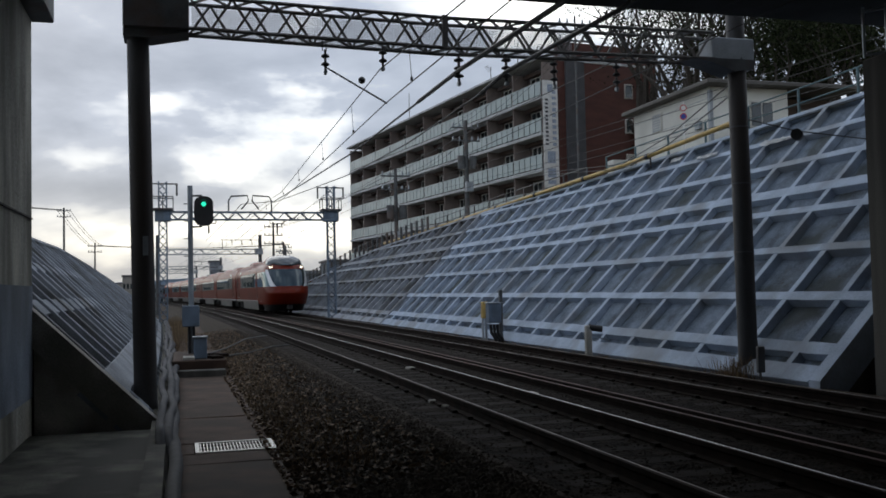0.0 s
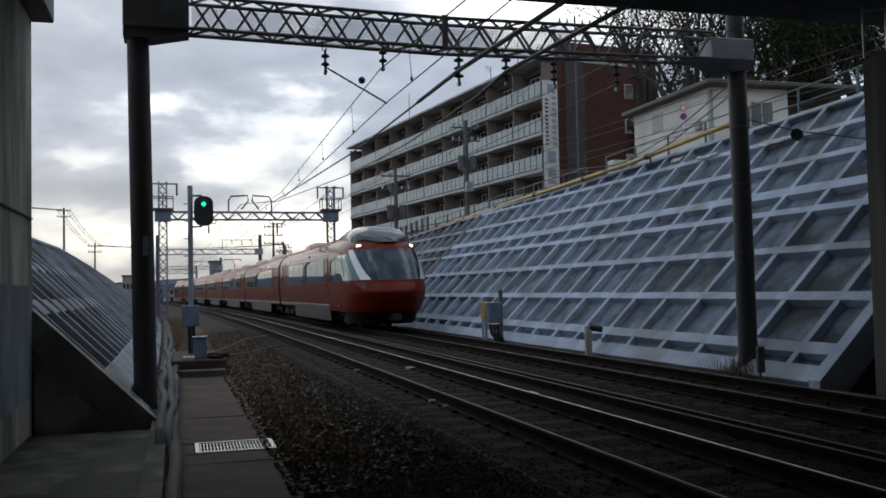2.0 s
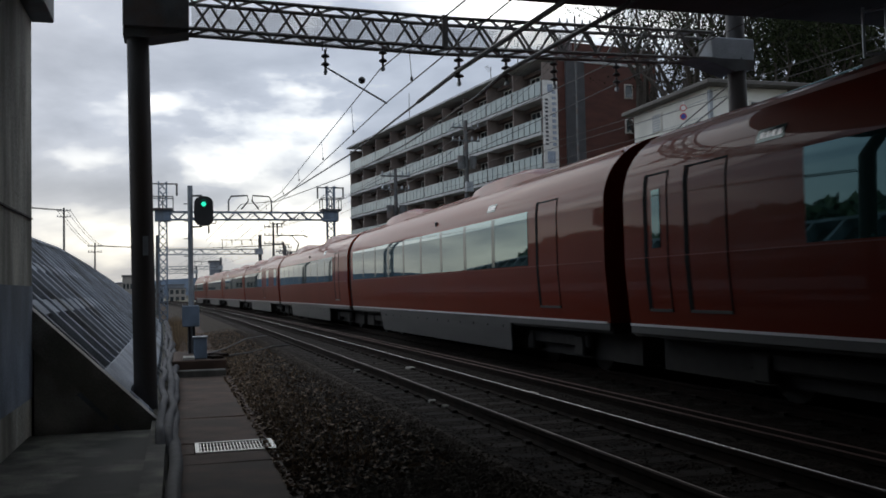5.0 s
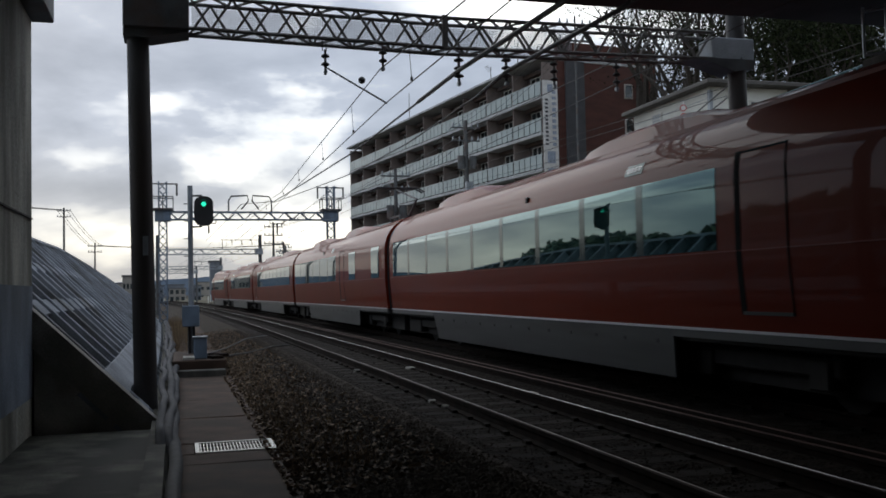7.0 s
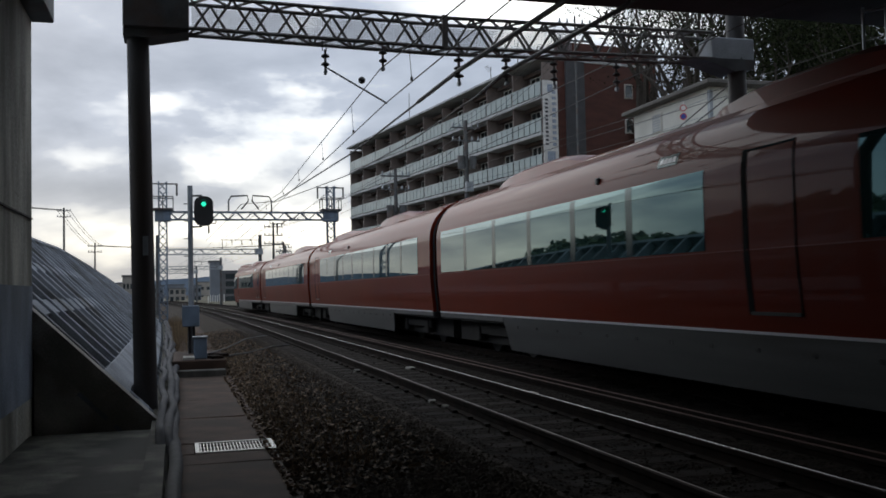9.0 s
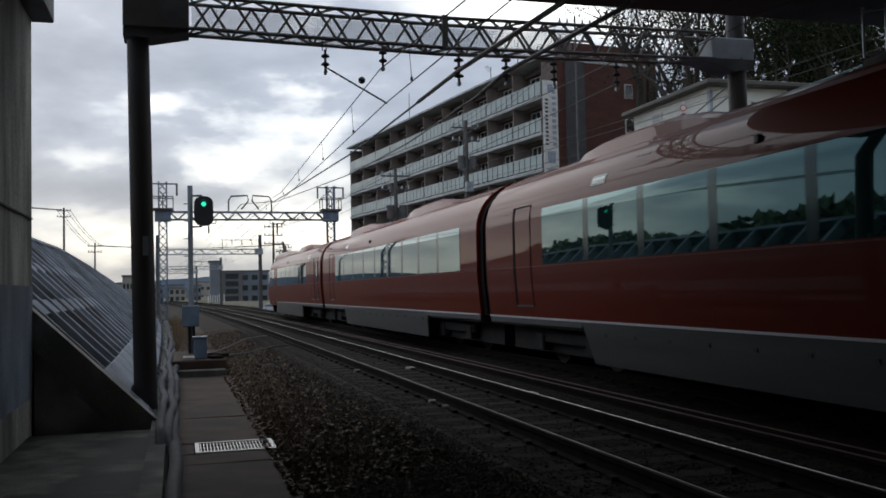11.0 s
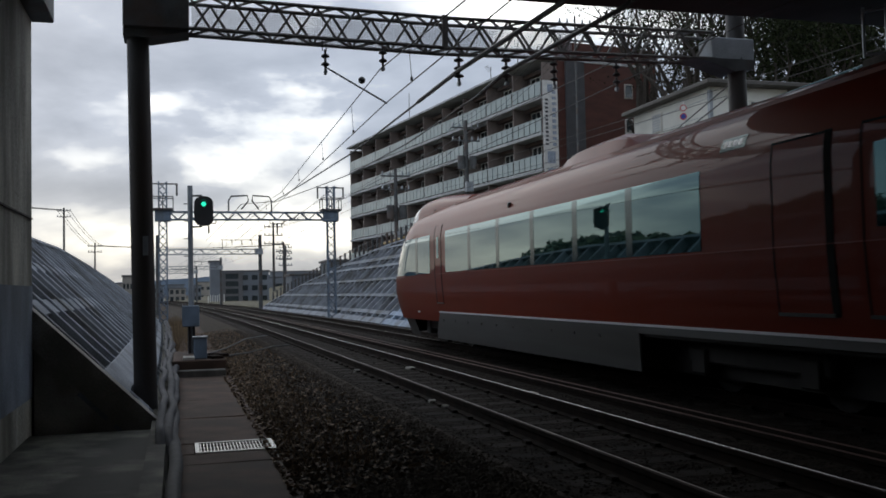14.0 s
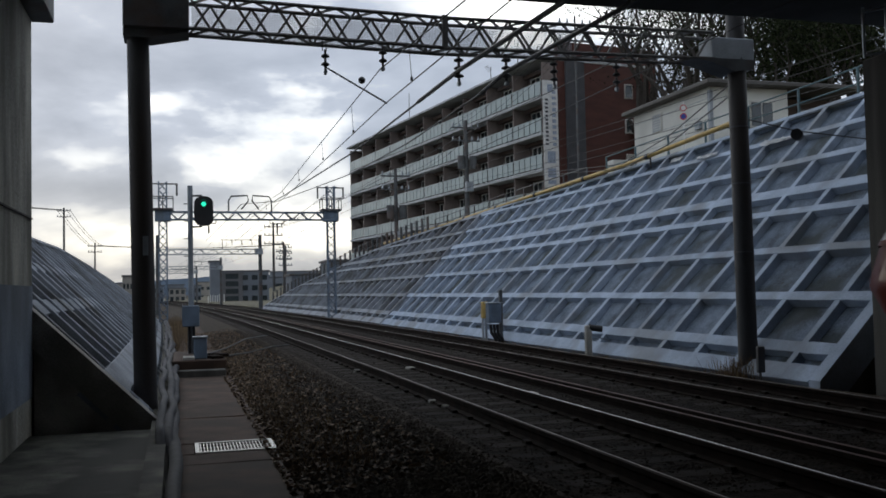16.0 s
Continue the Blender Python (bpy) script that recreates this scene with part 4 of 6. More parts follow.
def near_gantry():
    root = thing("overhead_gantry", "dark steel lattice gantry on two round poles", "gantry", "overhead gantries")
    for xb, zb, xt, zt, r in ((-0.5, -0.45, -0.585, 5.35, 0.165), (9.31, -0.22, 9.555, 6.3, 0.165)):
        g = Geo()
        lean = 0.0 if xb < 0 else 0.42
        pts = [(xb + (xt - xb) * t, GY - lean * (1 - t), zb + (zt - zb) * t) for t in (0, 0.02, 0.5, 1.0)]
        g.tube(pts, [r + 0.005, r, r - 0.003, r - 0.008], 24)
        pl = part("pole", g, POLE, root, "tar black round pole with worn coating", True)
        for z in (() if xb < 0 else (1.9, 3.1, 4.1)):
            b = Geo()
            t = (z - zb) / (zt - zb)
            b.tube([(xb + (xt - xb) * t, GY - lean * (1 - t), z), (xb + (xt - xb) * t, GY - lean * (1 - t), z + 0.025)], r + 0.006, 24)
            part("band", b, STEEL, pl, "thin metal strap")
        if xb < 0:
            b = Geo()
            b.box((-0.49, GY - r - 0.004, 2.1), (0.075, 0.012, 0.28), cham=0.003)
            part("number_plate", b, GALV, pl, "small grey plate")
    for xa, xb, z0, z1 in ((-0.78, 0.15, 5.28, 5.95), (8.94, 9.78, 5.28, 5.68)):
        g = Geo()
        g.box(((xa + xb) / 2, GY, (z0 + z1) / 2), (xb - xa, 0.62 if xa < 0 else 0.44, z1 - z0), cham=0.015)
        bx = part("end_box", g, STEEL if xa < 0 else BOXGREY, root, "boxed gantry end over the pole")
        s = Geo()
        if xa < 0:
            s.prism([(xa, z0 + 0.02), (xb, z0 + 0.02), (xb, z0 - 0.02), (-0.4, z0 - 0.13), (xa, z0 - 0.12)], GY - 0.25, GY + 0.25)
        else:
            s.prism([(8.5, z0 + 0.02), (xb, z0 + 0.02), (9.75, z0 - 0.14), (9.35, z0 - 0.2), (8.9, z0 - 0.05)], GY - 0.25, GY + 0.25)
        part("bracket", s, STEEL, bx)
    zlow = lambda x: float(np.interp(x, (0.1, 4.1, 8.95), (5.325, 5.235, 5.3)))
    zup = lambda x: float(np.interp(x, (0.1, 4.1, 8.95), (5.81, 5.72, 5.76)))
    for y in (GY - 0.2, GY + 0.2):
        for fn in (zlow, zup):
            g = Geo()
            for x0, x1 in ((0.1, 4.1), (4.1, 9.0)):
                g.tube([(x0, y, fn(x0)), (x1, y, fn(x1))], 0.03, 8)
            part("chord", g, GANTRYSTEEL, root, "", True)
    n = 28
    for y, ph in ((GY - 0.2, 0), (GY + 0.2, 1)):
        for i in range(n):
            x0, x1 = 0.15 + 8.8 * i / n, 0.15 + 8.8 * (i + 1) / n
            up = (i + ph) % 2
            g = Geo()
            g.bar((x0, y, (zlow if up else zup)(x0)), (x1, y, (zup if up else zlow)(x1)), 0.035, 0.035, up=(0, 1, 0))
            part("brace", g, GANTRYSTEEL, root)
    g = Geo()
    for i in range(n):
        x0, x1 = 0.15 + 8.8 * i / n, 0.15 + 8.8 * (i + 1) / n
        for fn in (zlow, zup):
            g.bar((x0, GY - 0.2 if i % 2 else GY + 0.2, fn(x0)), (x1, GY + 0.2 if i % 2 else GY - 0.2, fn(x1)), 0.03, 0.03)
    tagged(part("plan_bracing", g, GANTRYSTEEL, root), kind="stuff")
    g = Geo()
    for x in np.arange(0.2, 6.5, 0.026):
        g.box((x, GY + 0.26, (zlow(x) + zup(x)) / 2), (0.007, 0.007, 0.46))
    for k in range(17):
        z = 5.33 + 0.027 * k
        g.bar((0.2, GY + 0.27, z), (4.1, GY + 0.27, z - 0.09), 0.005, 0.005)
        g.bar((4.1, GY + 0.27, z - 0.09), (6.5, GY + 0.27, z - 0.055), 0.005, 0.005)
    tagged(part("mesh_screen", g, GALV, root, "fine wire mesh screen"), kind="stuff")
    g = Geo()
    g.box((4.1, GY - 0.21, 5.48), (0.09, 0.05, 0.56))
    part("splice_plate", g, GANTRYSTEEL, root)


near_gantry()


def insulator(x, z_top, n, big=1.0, y=GY):
    root = thing("insulator", "dark ribbed porcelain insulator hanging from the gantry", "insulator", "insulators on the gantry", at=pose(x, y, z_top))
    g = Geo()
    g.tube([(0, 0, 0), (0, 0, -0.10 - 0.13 * n)], 0.022 * big, 8)
    part("stem", g, STEEL, root)
    for i in range(n):
        z = -0.1 - 0.13 * i
        d = Geo()
        d.tube([(0, 0, z + 0.03), (0, 0, z + 0.005), (0, 0, z - 0.015), (0, 0, z - 0.035)], [0.03 * big, 0.07 * big, 0.075 * big, 0.03 * big], 16)
        part("shed", d, BLACK, root, "", True)
    c = Geo()
    c.box((0, 0, -0.13 * n - 0.1), (0.05, 0.09, 0.07), cham=0.01)
    part("clamp", c, GALV, root)


insulator(2.2, 5.16, 2, 0.9)
insulator(3.12, 5.26, 2, 0.9)
insulator(4.38, 5.2, 3, 1.1)
insulator(5.2, 5.24, 3, 1.1)
for x in (6.05, 7.2):
    insulator(x, 5.22, 3, 0.9)


def hangers():
    g = Geo()
    for d in (-0.03, 0.03):
        g.tube([(2.18 + d, GY, 5.34), (2.19 + d, GY, 5.14)], 0.008, 6)
    solid("hanger_rod", g, STEEL, "pair of thin steel hanger rods", "hanger")
    g = Geo()
    g.tube([(2.21, GY, 4.88), (3.18, GY, 4.345)], 0.014, 6)
    solid("registration_arm", g, STEEL, "slanting steel arm holding the contact wire", "registration arm")
    g = Geo()
    bm = bmesh.new()
    bmesh.ops.create_icosphere(bm, subdivisions=2, radius=0.062, matrix=Matrix.Translation((2.94, 15.05, 4.9)))
    g.add([v.co.copy() for v in bm.verts], [[v.index for v in f.verts] for f in bm.faces])
    bm.free()
    solid("wire_ball", g, BLACK, "small dark round insulator on the wire", "insulator", smooth=True)


hangers()


def wire(name, pts, r, label, group="overhead wires", sag=0.0):
    """A wire through (s, off, z) points, sagging between them."""
    path = []
    for (s0, o0, z0), (s1, o1, z1) in zip(pts, pts[1:]):
        n = max(2, int((s1 - s0) / 4))
        for k in range(n):
            t = k / n
            path.append(on_line(s0 + (s1 - s0) * t, o0 + (o1 - o0) * t, z0 + (z1 - z0) * t - sag * 4 * t * (1 - t)))
    path.append(on_line(*pts[-1]))
    g = Geo()
    g.tube(path, r, 6)
    return solid(name, g, WIRE, label, "wire", group=group)


G2, G3, G4 = 53.0, 86.0, 128.0
wire("messenger_wire", [(-5, 3.15, 4.6), (9.7, 3.15, 4.64), (GY, 3.13, 4.9), (21.6, 3.2, 4.74), (29.3, 3.3, 4.56), (40, 3.4, 4.9), (G2, 3.5, 5.7), (G3, 4.0, 5.5), (G4, 4.0, 5.5), (200, 4, 5.5)], 0.009, "dark messenger wire over the near track")
wire("contact_wire", [(-5, 3.3, 4.2), (8.4, 3.2, 4.24), (GY, 3.19, 4.34), (28, 3.3, 4.32), (G2, 3.9, 4.5), (G3, 3.7, 4.6), (G4, 4.0, 4.6), (200, 4, 4.6)], 0.009, "dark contact wire over the near track")
wire("feeder_cable", [(-5, 4.3, 4.66), (9.9, 4.35, 4.71), (14.0, 4.37, 4.88), (23.3, 4.4, 4.93), (41, 4.4, 5.4), (G2, 4.0, 6.4), (G3, 4.0, 6.2)], 0.02, "thick dark feeder cable between the tracks")
wire("feeder_sleeve", [(6, 4.35, 4.69), (9.9, 4.35, 4.712), (14.0, 4.37, 4.884), (16.6, 4.38, 4.9)], 0.036, "thick insulated sleeve on the cable")
wire("feeder_cable", [(-5, 5.1, 4.66), (10, 5.15, 4.71), (13.9, 5.15, 4.88), (15, 5.15, 4.8), (20.5, 5.15, 4.75), (27.5, 5.15, 4.92), (G2, 5.5, 6.4), (G3, 5.3, 6.2)], 0.016, "thick dark feeder cable between the tracks")
wire("feeder_sleeve", [(6, 5.13, 4.69), (10, 5.15, 4.712), (13.9, 5.15, 4.882), (15.2, 5.15, 4.8)], 0.034, "thick insulated sleeve on the cable")
wire("messenger_wire", [(-5, 7.3, 5.15), (12, 7.3, 5.2), (20, 7.3, 5.4), (G2, 7.3, 5.5), (G3, 7.3, 5.5), (G4, 7.3, 5.5), (200, 7.3, 5.5)], 0.008, "dark messenger wire over the far track")
wire("contact_wire", [(-5, 7.35, 4.84), (20, 7.3, 4.86), (G2, 7.4, 4.86), (G3, 7.2, 4.6), (G4, 7.3, 4.6), (200, 7.3, 4.6)], 0.008, "dark contact wire over the far track")
for o, z in ((9.0, 7.2), (9.5, 7.5), (8.6, 6.7)):
    wire("supply_line", [(G2, o, z), (G3, o, z), (G4, o, z - 0.3), (200, o, z)], 0.01, "thin supply line on the gantry tops", sag=0.4)
for s in (12.5, 16.9, 20.5, 24.5, 28.0, 33.0):
    g = Geo()
    zt = float(np.interp(s, (9.7, 14.2, 21.6, 29.3, 40), (4.64, 4.9, 4.74, 4.56, 4.9)))
    g.tube([on_line(s, 3.17, zt), on_line(s, 3.2, 4.33)], 0.005, 5)
    g.box(on_line(s, 3.2, 4.36), (0.03, 0.05, 0.05))
    solid("dropper", g, WIRE, "thin dropper between the wires", "wire", group="droppers")


for s in np.arange(57.0, 124.0, 6.5):
    for off, zt, zb in ((3.95, 5.45, 4.62), (7.25, 5.5, 4.68)):
        g = Geo()
        g.tube([on_line(s, off, zt), on_line(s, off, zb)], 0.008, 5)
        solid("dropper", g, WIRE, "thin dropper between the wires", "wire", group="droppers")


# ---- further gantries ----
def lattice_column(root, s, off, z0, z1, w=0.42):
    g = Geo()
    c = [on_line(s, off + dx * w / 2, 0) + Vector((0, dy * w / 2, 0)) for dx, dy in ((-1, -1), (1, -1), (1, 1), (-1, 1))]
    for p in c:
        g.bar((p.x, p.y, z0), (p.x, p.y, z1), 0.07, 0.07, up=(1, 0, 0))
    n = int((z1 - z0) / 0.45)
    for i in range(n):
        za, zb = z0 + (z1 - z0) * i / n, z0 + (z1 - z0) * (i + 1) / n
        for k in range(4):
            a, b = c[k], c[(k + 1) % 4]
            if i % 2:
                a, b = b, a
            g.bar((a.x, a.y, za), (b.x, b.y, zb), 0.045, 0.045, up=(0.3, 0.5, 0.2))
    return part("lattice_column", g, BLUESTEEL, root, "blue grey lattice steel column")


def truss_beam(root, s, o0, o1, z0, z1, mat, pitch=0.9, t=0.09):
    for dy in (-0.2, 0.2):
        for z in (z0, z1):
            g = Geo()
            g.bar(on_line(s, o0, z) + Vector((0, dy, 0)), on_line(s, o1, z) + Vector((0, dy, 0)), t, t)
            part("chord", g, mat, root)
        n = int((o1 - o0) / pitch * 2)
        for i in range(n):
            g = Geo()
            a, b = o0 + (o1 - o0) * i / n, o0 + (o1 - o0) * (i + 1) / n
            g.bar(on_line(s, a, z0 if i % 2 else z1) + Vector((0, dy, 0)), on_line(s, b, z1 if i % 2 else z0) + Vector((0, dy, 0)), t * 0.7, t * 0.7, up=(0, 1, 0))
            part("brace", g, mat, root)


def second_gantry():
    s = G2
    root = thing("overhead_gantry", "blue grey lattice gantry with railed platforms on top", "gantry", "overhead gantries")
    for off, top in ((-0.25, 7.6), (9.1, 7.5)):
        lattice_column(root, s, off, -0.3, top)
        g = Geo()
        g.box(on_line(s, off, 5.72), (0.85, 0.6, 0.6), cham=0.02)
        part("end_box", g, BLUESTEEL, root, "boxed corner of the gantry")
        pl = part("platform", Geo().box(on_line(s, off, 6.05), (1.15, 1.05, 0.04)), STEEL, root)

        def rod(*a, **k):
            part("railing_bar", Geo().bar(*a, **k), STEEL, pl)

        for z in (6.1, 6.75):
            for dx in (-0.55, 0.55):
                rod(on_line(s, off + dx, z) + Vector((0, -0.5, 0)), on_line(s, off + dx, z) + Vector((0, 0.5, 0)), 0.05, 0.05)
            for dy in (-0.5, 0.5):
                rod(on_line(s, off - 0.55, z) + Vector((0, dy, 0)), on_line(s, off + 0.55, z) + Vector((0, dy, 0)), 0.05, 0.05)
        for dx in (-0.55, 0, 0.55):
            for dy in (-0.5, 0.5):
                q = on_line(s, off + dx, 6.05) + Vector((0, dy, 0))
                rod(q, q + Vector((0, 0, 0.72)), 0.045, 0.045, up=(1, 0, 0))
        a = Geo()
        a.bar(on_line(s, off - 0.8, top - 0.1), on_line(s, off + 0.8, top - 0.1), 0.07, 0.07)
        for dx in (-0.75, 0.75):
            a.tube([on_line(s, off + dx, top - 0.12), on_line(s, off + dx, top - 0.75)], 0.05, 8)
        part("cross_arm", a, STEEL, root)
    truss_beam(root, s, 0.1, 8.7, 5.52, 5.94, BLUESTEEL, 0.9, 0.08)
    for off, d in ((3.4, 1), (5.6, -1)):
        g = Geo()
        pts = [on_line(s, off - 0.1 * d, 5.95), on_line(s, off - 0.1 * d, 6.6), on_line(s, off + 0.05 * d, 6.85), on_line(s, off + 0.95 * d, 6.9), on_line(s, off + d, 6.6), on_line(s, off + 0.6 * d, 6.1)]
        g.tube(pts, 0.045, 8)
        part("hooked_arm", g, STEEL, root)
    for off in (2.2, 6.0):
        g = Geo()
        g.bar(on_line(s, off - 0.4, 5.3), on_line(s, off + 0.4, 5.3), 0.05, 0.05)
        g.bar(on_line(s, off - 0.4, 5.3), on_line(s, off - 0.4, 5.52), 0.05, 0.05, up=(1, 0, 0))
        g.bar(on_line(s, off + 0.4, 5.3), on_line(s, off + 0.4, 5.52), 0.05, 0.05, up=(1, 0, 0))
        g.tube([on_line(s, off, 5.3), on_line(s, off, 4.75)], 0.05, 8)
        part("hanger_frame", g, STEEL, root)


second_gantry()


def far_gantry(s, o0, o1, z0, z1, top):
    root = thing("overhead_gantry", "grey far gantry on round concrete poles", "gantry", "overhead gantries")
    for o in (o0, o1):
        g = Geo()
        g.tube([on_line(s, o, -0.6), on_line(s, o, top)], [0.19, 0.15], 14)
        part("pole", g, STEEL, root, "", True)
    g = Geo()
    g.box(on_line(s, o1 - 0.1, (z0 + z1) / 2), (0.7, 0.5, 0.55))
    part("end_box", g, GALV, root)
    truss_beam(root, s, o0, o1, z0, z1, GALV, 1.2, 0.08)
    g = Geo()
    g.bar(on_line(s, o1 - 3.5, top - 0.45), on_line(s, o1, top - 0.45), 0.06, 0.06)
    g.bar(on_line(s, o1 - 3.4, top - 0.45), on_line(s, o1 - 3.4, z1), 0.06, 0.06, up=(1, 0, 0))
    for k in range(3):
        g.bar(on_line(s, o1 - 0.8 - 0.9 * k, top - 0.45), on_line(s, o1 - 0.7 - 0.9 * k, top - 0.9), 0.07, 0.07, up=(1, 0, 0))
    part("cross_arm", g, STEEL, root)


far_gantry(G3, -0.2, 8.85, 4.95, 5.4, 6.7)
far_gantry(G4, 0.0, 9.2, 4.7, 5.1, 6.2)
far_gantry(165.0, 0.0, 9.2, 5.0, 5.4, 6.2)

# ---- signal ----
GREEN = glowing("green_signal_lens", (0.06, 1.0, 0.6), 1.6)


def signal():
    y = 23.0
    root = thing("railway_signal", "colour light signal on a grey mast showing green", "signal")
    g = Geo()
    g.tube([(0.235, y, -0.3), (0.235, y, 1.1)], 0.085, 16)
    g.tube([(0.235, y, 1.1), (0.23, y, 4.0)], 0.062, 16)
    part("mast", g, GALV, root, "grey steel mast", True)
    g = Geo()
    cx, cz, yb = 0.54, 3.36, y - 0.32
    out = []
    for k in range(32):
        a = 2 * math.pi * k / 32
        out.append((cx + 0.225 * math.copysign(abs(math.cos(a)) ** 0.8, math.cos(a)), cz + (0.17 if math.sin(a) > 0 else -0.17) + 0.19 * math.sin(a)))
    g.prism(out, yb, yb + 0.05)
    head = part("background_board", g, BLACK, root, "black oval background board")
    for dz, mat in ((0.17, GREEN),):
        l = Geo()
        l.tube([(cx, yb - 0.012, cz + dz), (cx, yb + 0.01, cz + dz)], 0.052, 20)
        part("lens", l, mat, head, "lit green lens" if dz > 0 else "dark lens")
        v = Geo()
        arc = [math.pi * (-0.1 + 1.2 * k / 12) for k in range(13)]
        v.grid([[(cx + 0.088 * math.cos(a), yb - d, cz + dz + 0.088 * math.sin(a)) for a in arc] for d in (0.0, 0.22)])
        part("visor", v, BLACK, head, "black hood")
    g = Geo()
    g.box((0.5, y - 0.12, 3.36), (0.26, 0.24, 0.62), cham=0.03)
    part("lamp_housing", g, BLACK, root)
    for z in (3.75, 3.0):
        b = Geo()
        b.bar((0.23, y, z), (0.5, y - 0.15, z), 0.04, 0.04)
        part("bracket", b, STEEL, root)
    g = Geo()
    for i in range(9):
        g.box((0.16, y, 0.2 + i * 0.42), (0.16, 0.02, 0.02))
    part("climbing_rungs", g, STEEL, root)
    g = Geo()
    g.box((0.22, y - 0.2, 0.86), (0.4, 0.26, 0.5), cham=0.02)
    part("junction_box", g, BLUESTEEL, root, "blue grey steel junction box")
    g = Geo()
    for dx in (-0.06, 0.05):
        g.tube([(0.24 + dx, y - 0.15, 0.62), (0.25 + dx, y - 0.1, -0.1)], 0.03, 8)
    part("conduit", g, BLACK, root)


signal()


def plinth():
    g = Geo()
    g.box((0.37, 22.1, -0.18), (1.12, 3.4, 0.3), cham=0.02)
    solid("signal_plinth", g, SLAB, "raised concrete plinth under the signal", "plinth", "structure")
    g = Geo()
    g.box((0.38, 20.15, -0.3), (1.05, 0.3, 0.18), cham=0.02)
    solid("concrete_step", g, DARKCONCRETE, "low concrete step before the plinth", "step", "structure")
    root = thing("relay_box", "small grey steel relay box with a pale lid", "relay box")
    b = Geo()
    b.box((0.4, 21.0, 0.2), (0.28, 0.3, 0.46), cham=0.015)
    part("body", b, BLUESTEEL, root)
    b = Geo()
    b.box((0.4, 21.0, 0.44), (0.33, 0.34, 0.035), cham=0.01)
    part("lid", b, GALV, root, "pale lid")
    for i, (x, y) in enumerate(((0.15, 20.8), (0.7, 20.9), (0.8, 21.6))):
        f = Geo()
        f.box((x, y, 0.0), (0.24, 0.5, 0.07), Euler((0, 0, 0.3 * i)).to_matrix(), cham=0.01)
        solid("cable_cover", f, RUST if i else CONCRETE, "loose cable trough cover by the signal", "cover", group="cable covers")
    for k, pts in enumerate(([(0.6, 21.2, 0.0), (1.0, 21.8, -0.05), (1.6, 23.5, -0.1), (2.4, 26, -0.12), (3.0, 27, -0.14)], [(0.6, 21.3, 0.05), (1.1, 24, 0.0), (1.9, 29, -0.02), (2.9, 33, -0.12)])):
        c = Geo()
        c.tube(pts, 0.018, 8)
        solid("signal_cable", c, BLACK, "black cable running to the track", "cable", group="signal cables")


plinth()


# ---- walkway slabs, kerb, grating and cables ----
def walkway():
    root = thing("walkway", "row of worn brown concrete trough covers along the track", "walkway", "", "structure")
    rng = random.Random(3)
    s = 5.2
    while s < 58:
        L = 2.3
        if s < 10.42 and s + L > 10.44:
            L = 10.44 - s
        if 10.4 < s < 11.14:
            s = 11.14
        if s < 20.0 and s + L > 20.0:
            L = 20.0 - s
        if 19.9 < s < 24.0:
            s = 24.0
            continue
        g = Geo()
        m = Euler((rng.uniform(-.004, .004), rng.uniform(-.008, .008), 0)).to_matrix()
        g.box((0.43, s + L / 2, -0.4), (1.12, L - 0.016, 0.1), m, cham=0.01)
        part("slab", g, SLAB, root)
        s += L
    g = Geo()
    g.box((0.0, 10.79, -0.4), (0.26, 0.69, 0.1), cham=0.01)
    part("slab", g, SLAB, root)
    g = Geo()
    g.box((0.43, 10.79, -0.5), (1.1, 0.72, 0.06))
    part("pit", g, BLACK, root)
    gr = thing("drain_grating", "galvanised steel drain grating in the walkway", "grating")
    for a, b in (((0.16, 10.47), (0.16, 11.12)), ((0.99, 10.47), (0.99, 11.12)), ((0.14, 10.47), (1.01, 10.47)), ((0.14, 11.12), (1.01, 11.12))):
        f = Geo()
        f.bar((*a, -0.352), (*b, -0.352), 0.045, 0.03)
        part("frame", f, GRATE, gr)
    for i in range(22):
        x = 0.2 + 0.77 * i / 21
        f = Geo()
        f.bar((x, 10.49, -0.36), (x, 11.1, -0.36), 0.012, 0.03)
        part("bar", f, GRATE, gr)
    for y in (10.68, 10.9):
        f = Geo()
        f.bar((0.18, y, -0.365), (0.98, y, -0.365), 0.01, 0.02)
        part("cross_bar", f, GRATE, gr)
    k = Geo()
    k.sweep(line_path(4, 58, -0.24, 0, 4), [(-0.1, -0.5), (-0.1, -0.27), (0.09, -0.27), (0.1, -0.5)])
    solid("walkway_kerb", k, FLOOR, "narrow concrete kerb beside the walkway", "kerb", "structure")
    for i, (o, w, ph, z) in enumerate(((-0.05, 0.05, 0.0, -0.3), (-0.12, 0.05, 1.7, -0.22), (-0.22, 0.06, 3.1, -0.2))):
        c = Geo()
        pts = [] if i == 0 else [on_line(10.3, o + 0.05, -0.6), on_line(10.6, o + 0.03, -0.42)]
        s = 5.5 if i == 0 else 11.0
        while s < 56:
            pts.append(on_line(s, o + (1.8 * w * noise.noise(Vector((s * 0.55, ph, 0.2))) + 0.6 * w * noise.noise(Vector((s * 1.7, ph, 3.2)))) * (1 if s > 11 else 0.4), z + 0.05 * noise.noise(Vector((s * 0.8, ph, 7.1))) + (0.12 * (s > 16))))
            s += 0.5
        c.tube(pts, 0.068 - 0.006 * i, 12)
        solid("cable_conduit", c, CABLE, "thick dark ribbed cable conduit along the kerb", "cable", group="cable conduits", smooth=True)


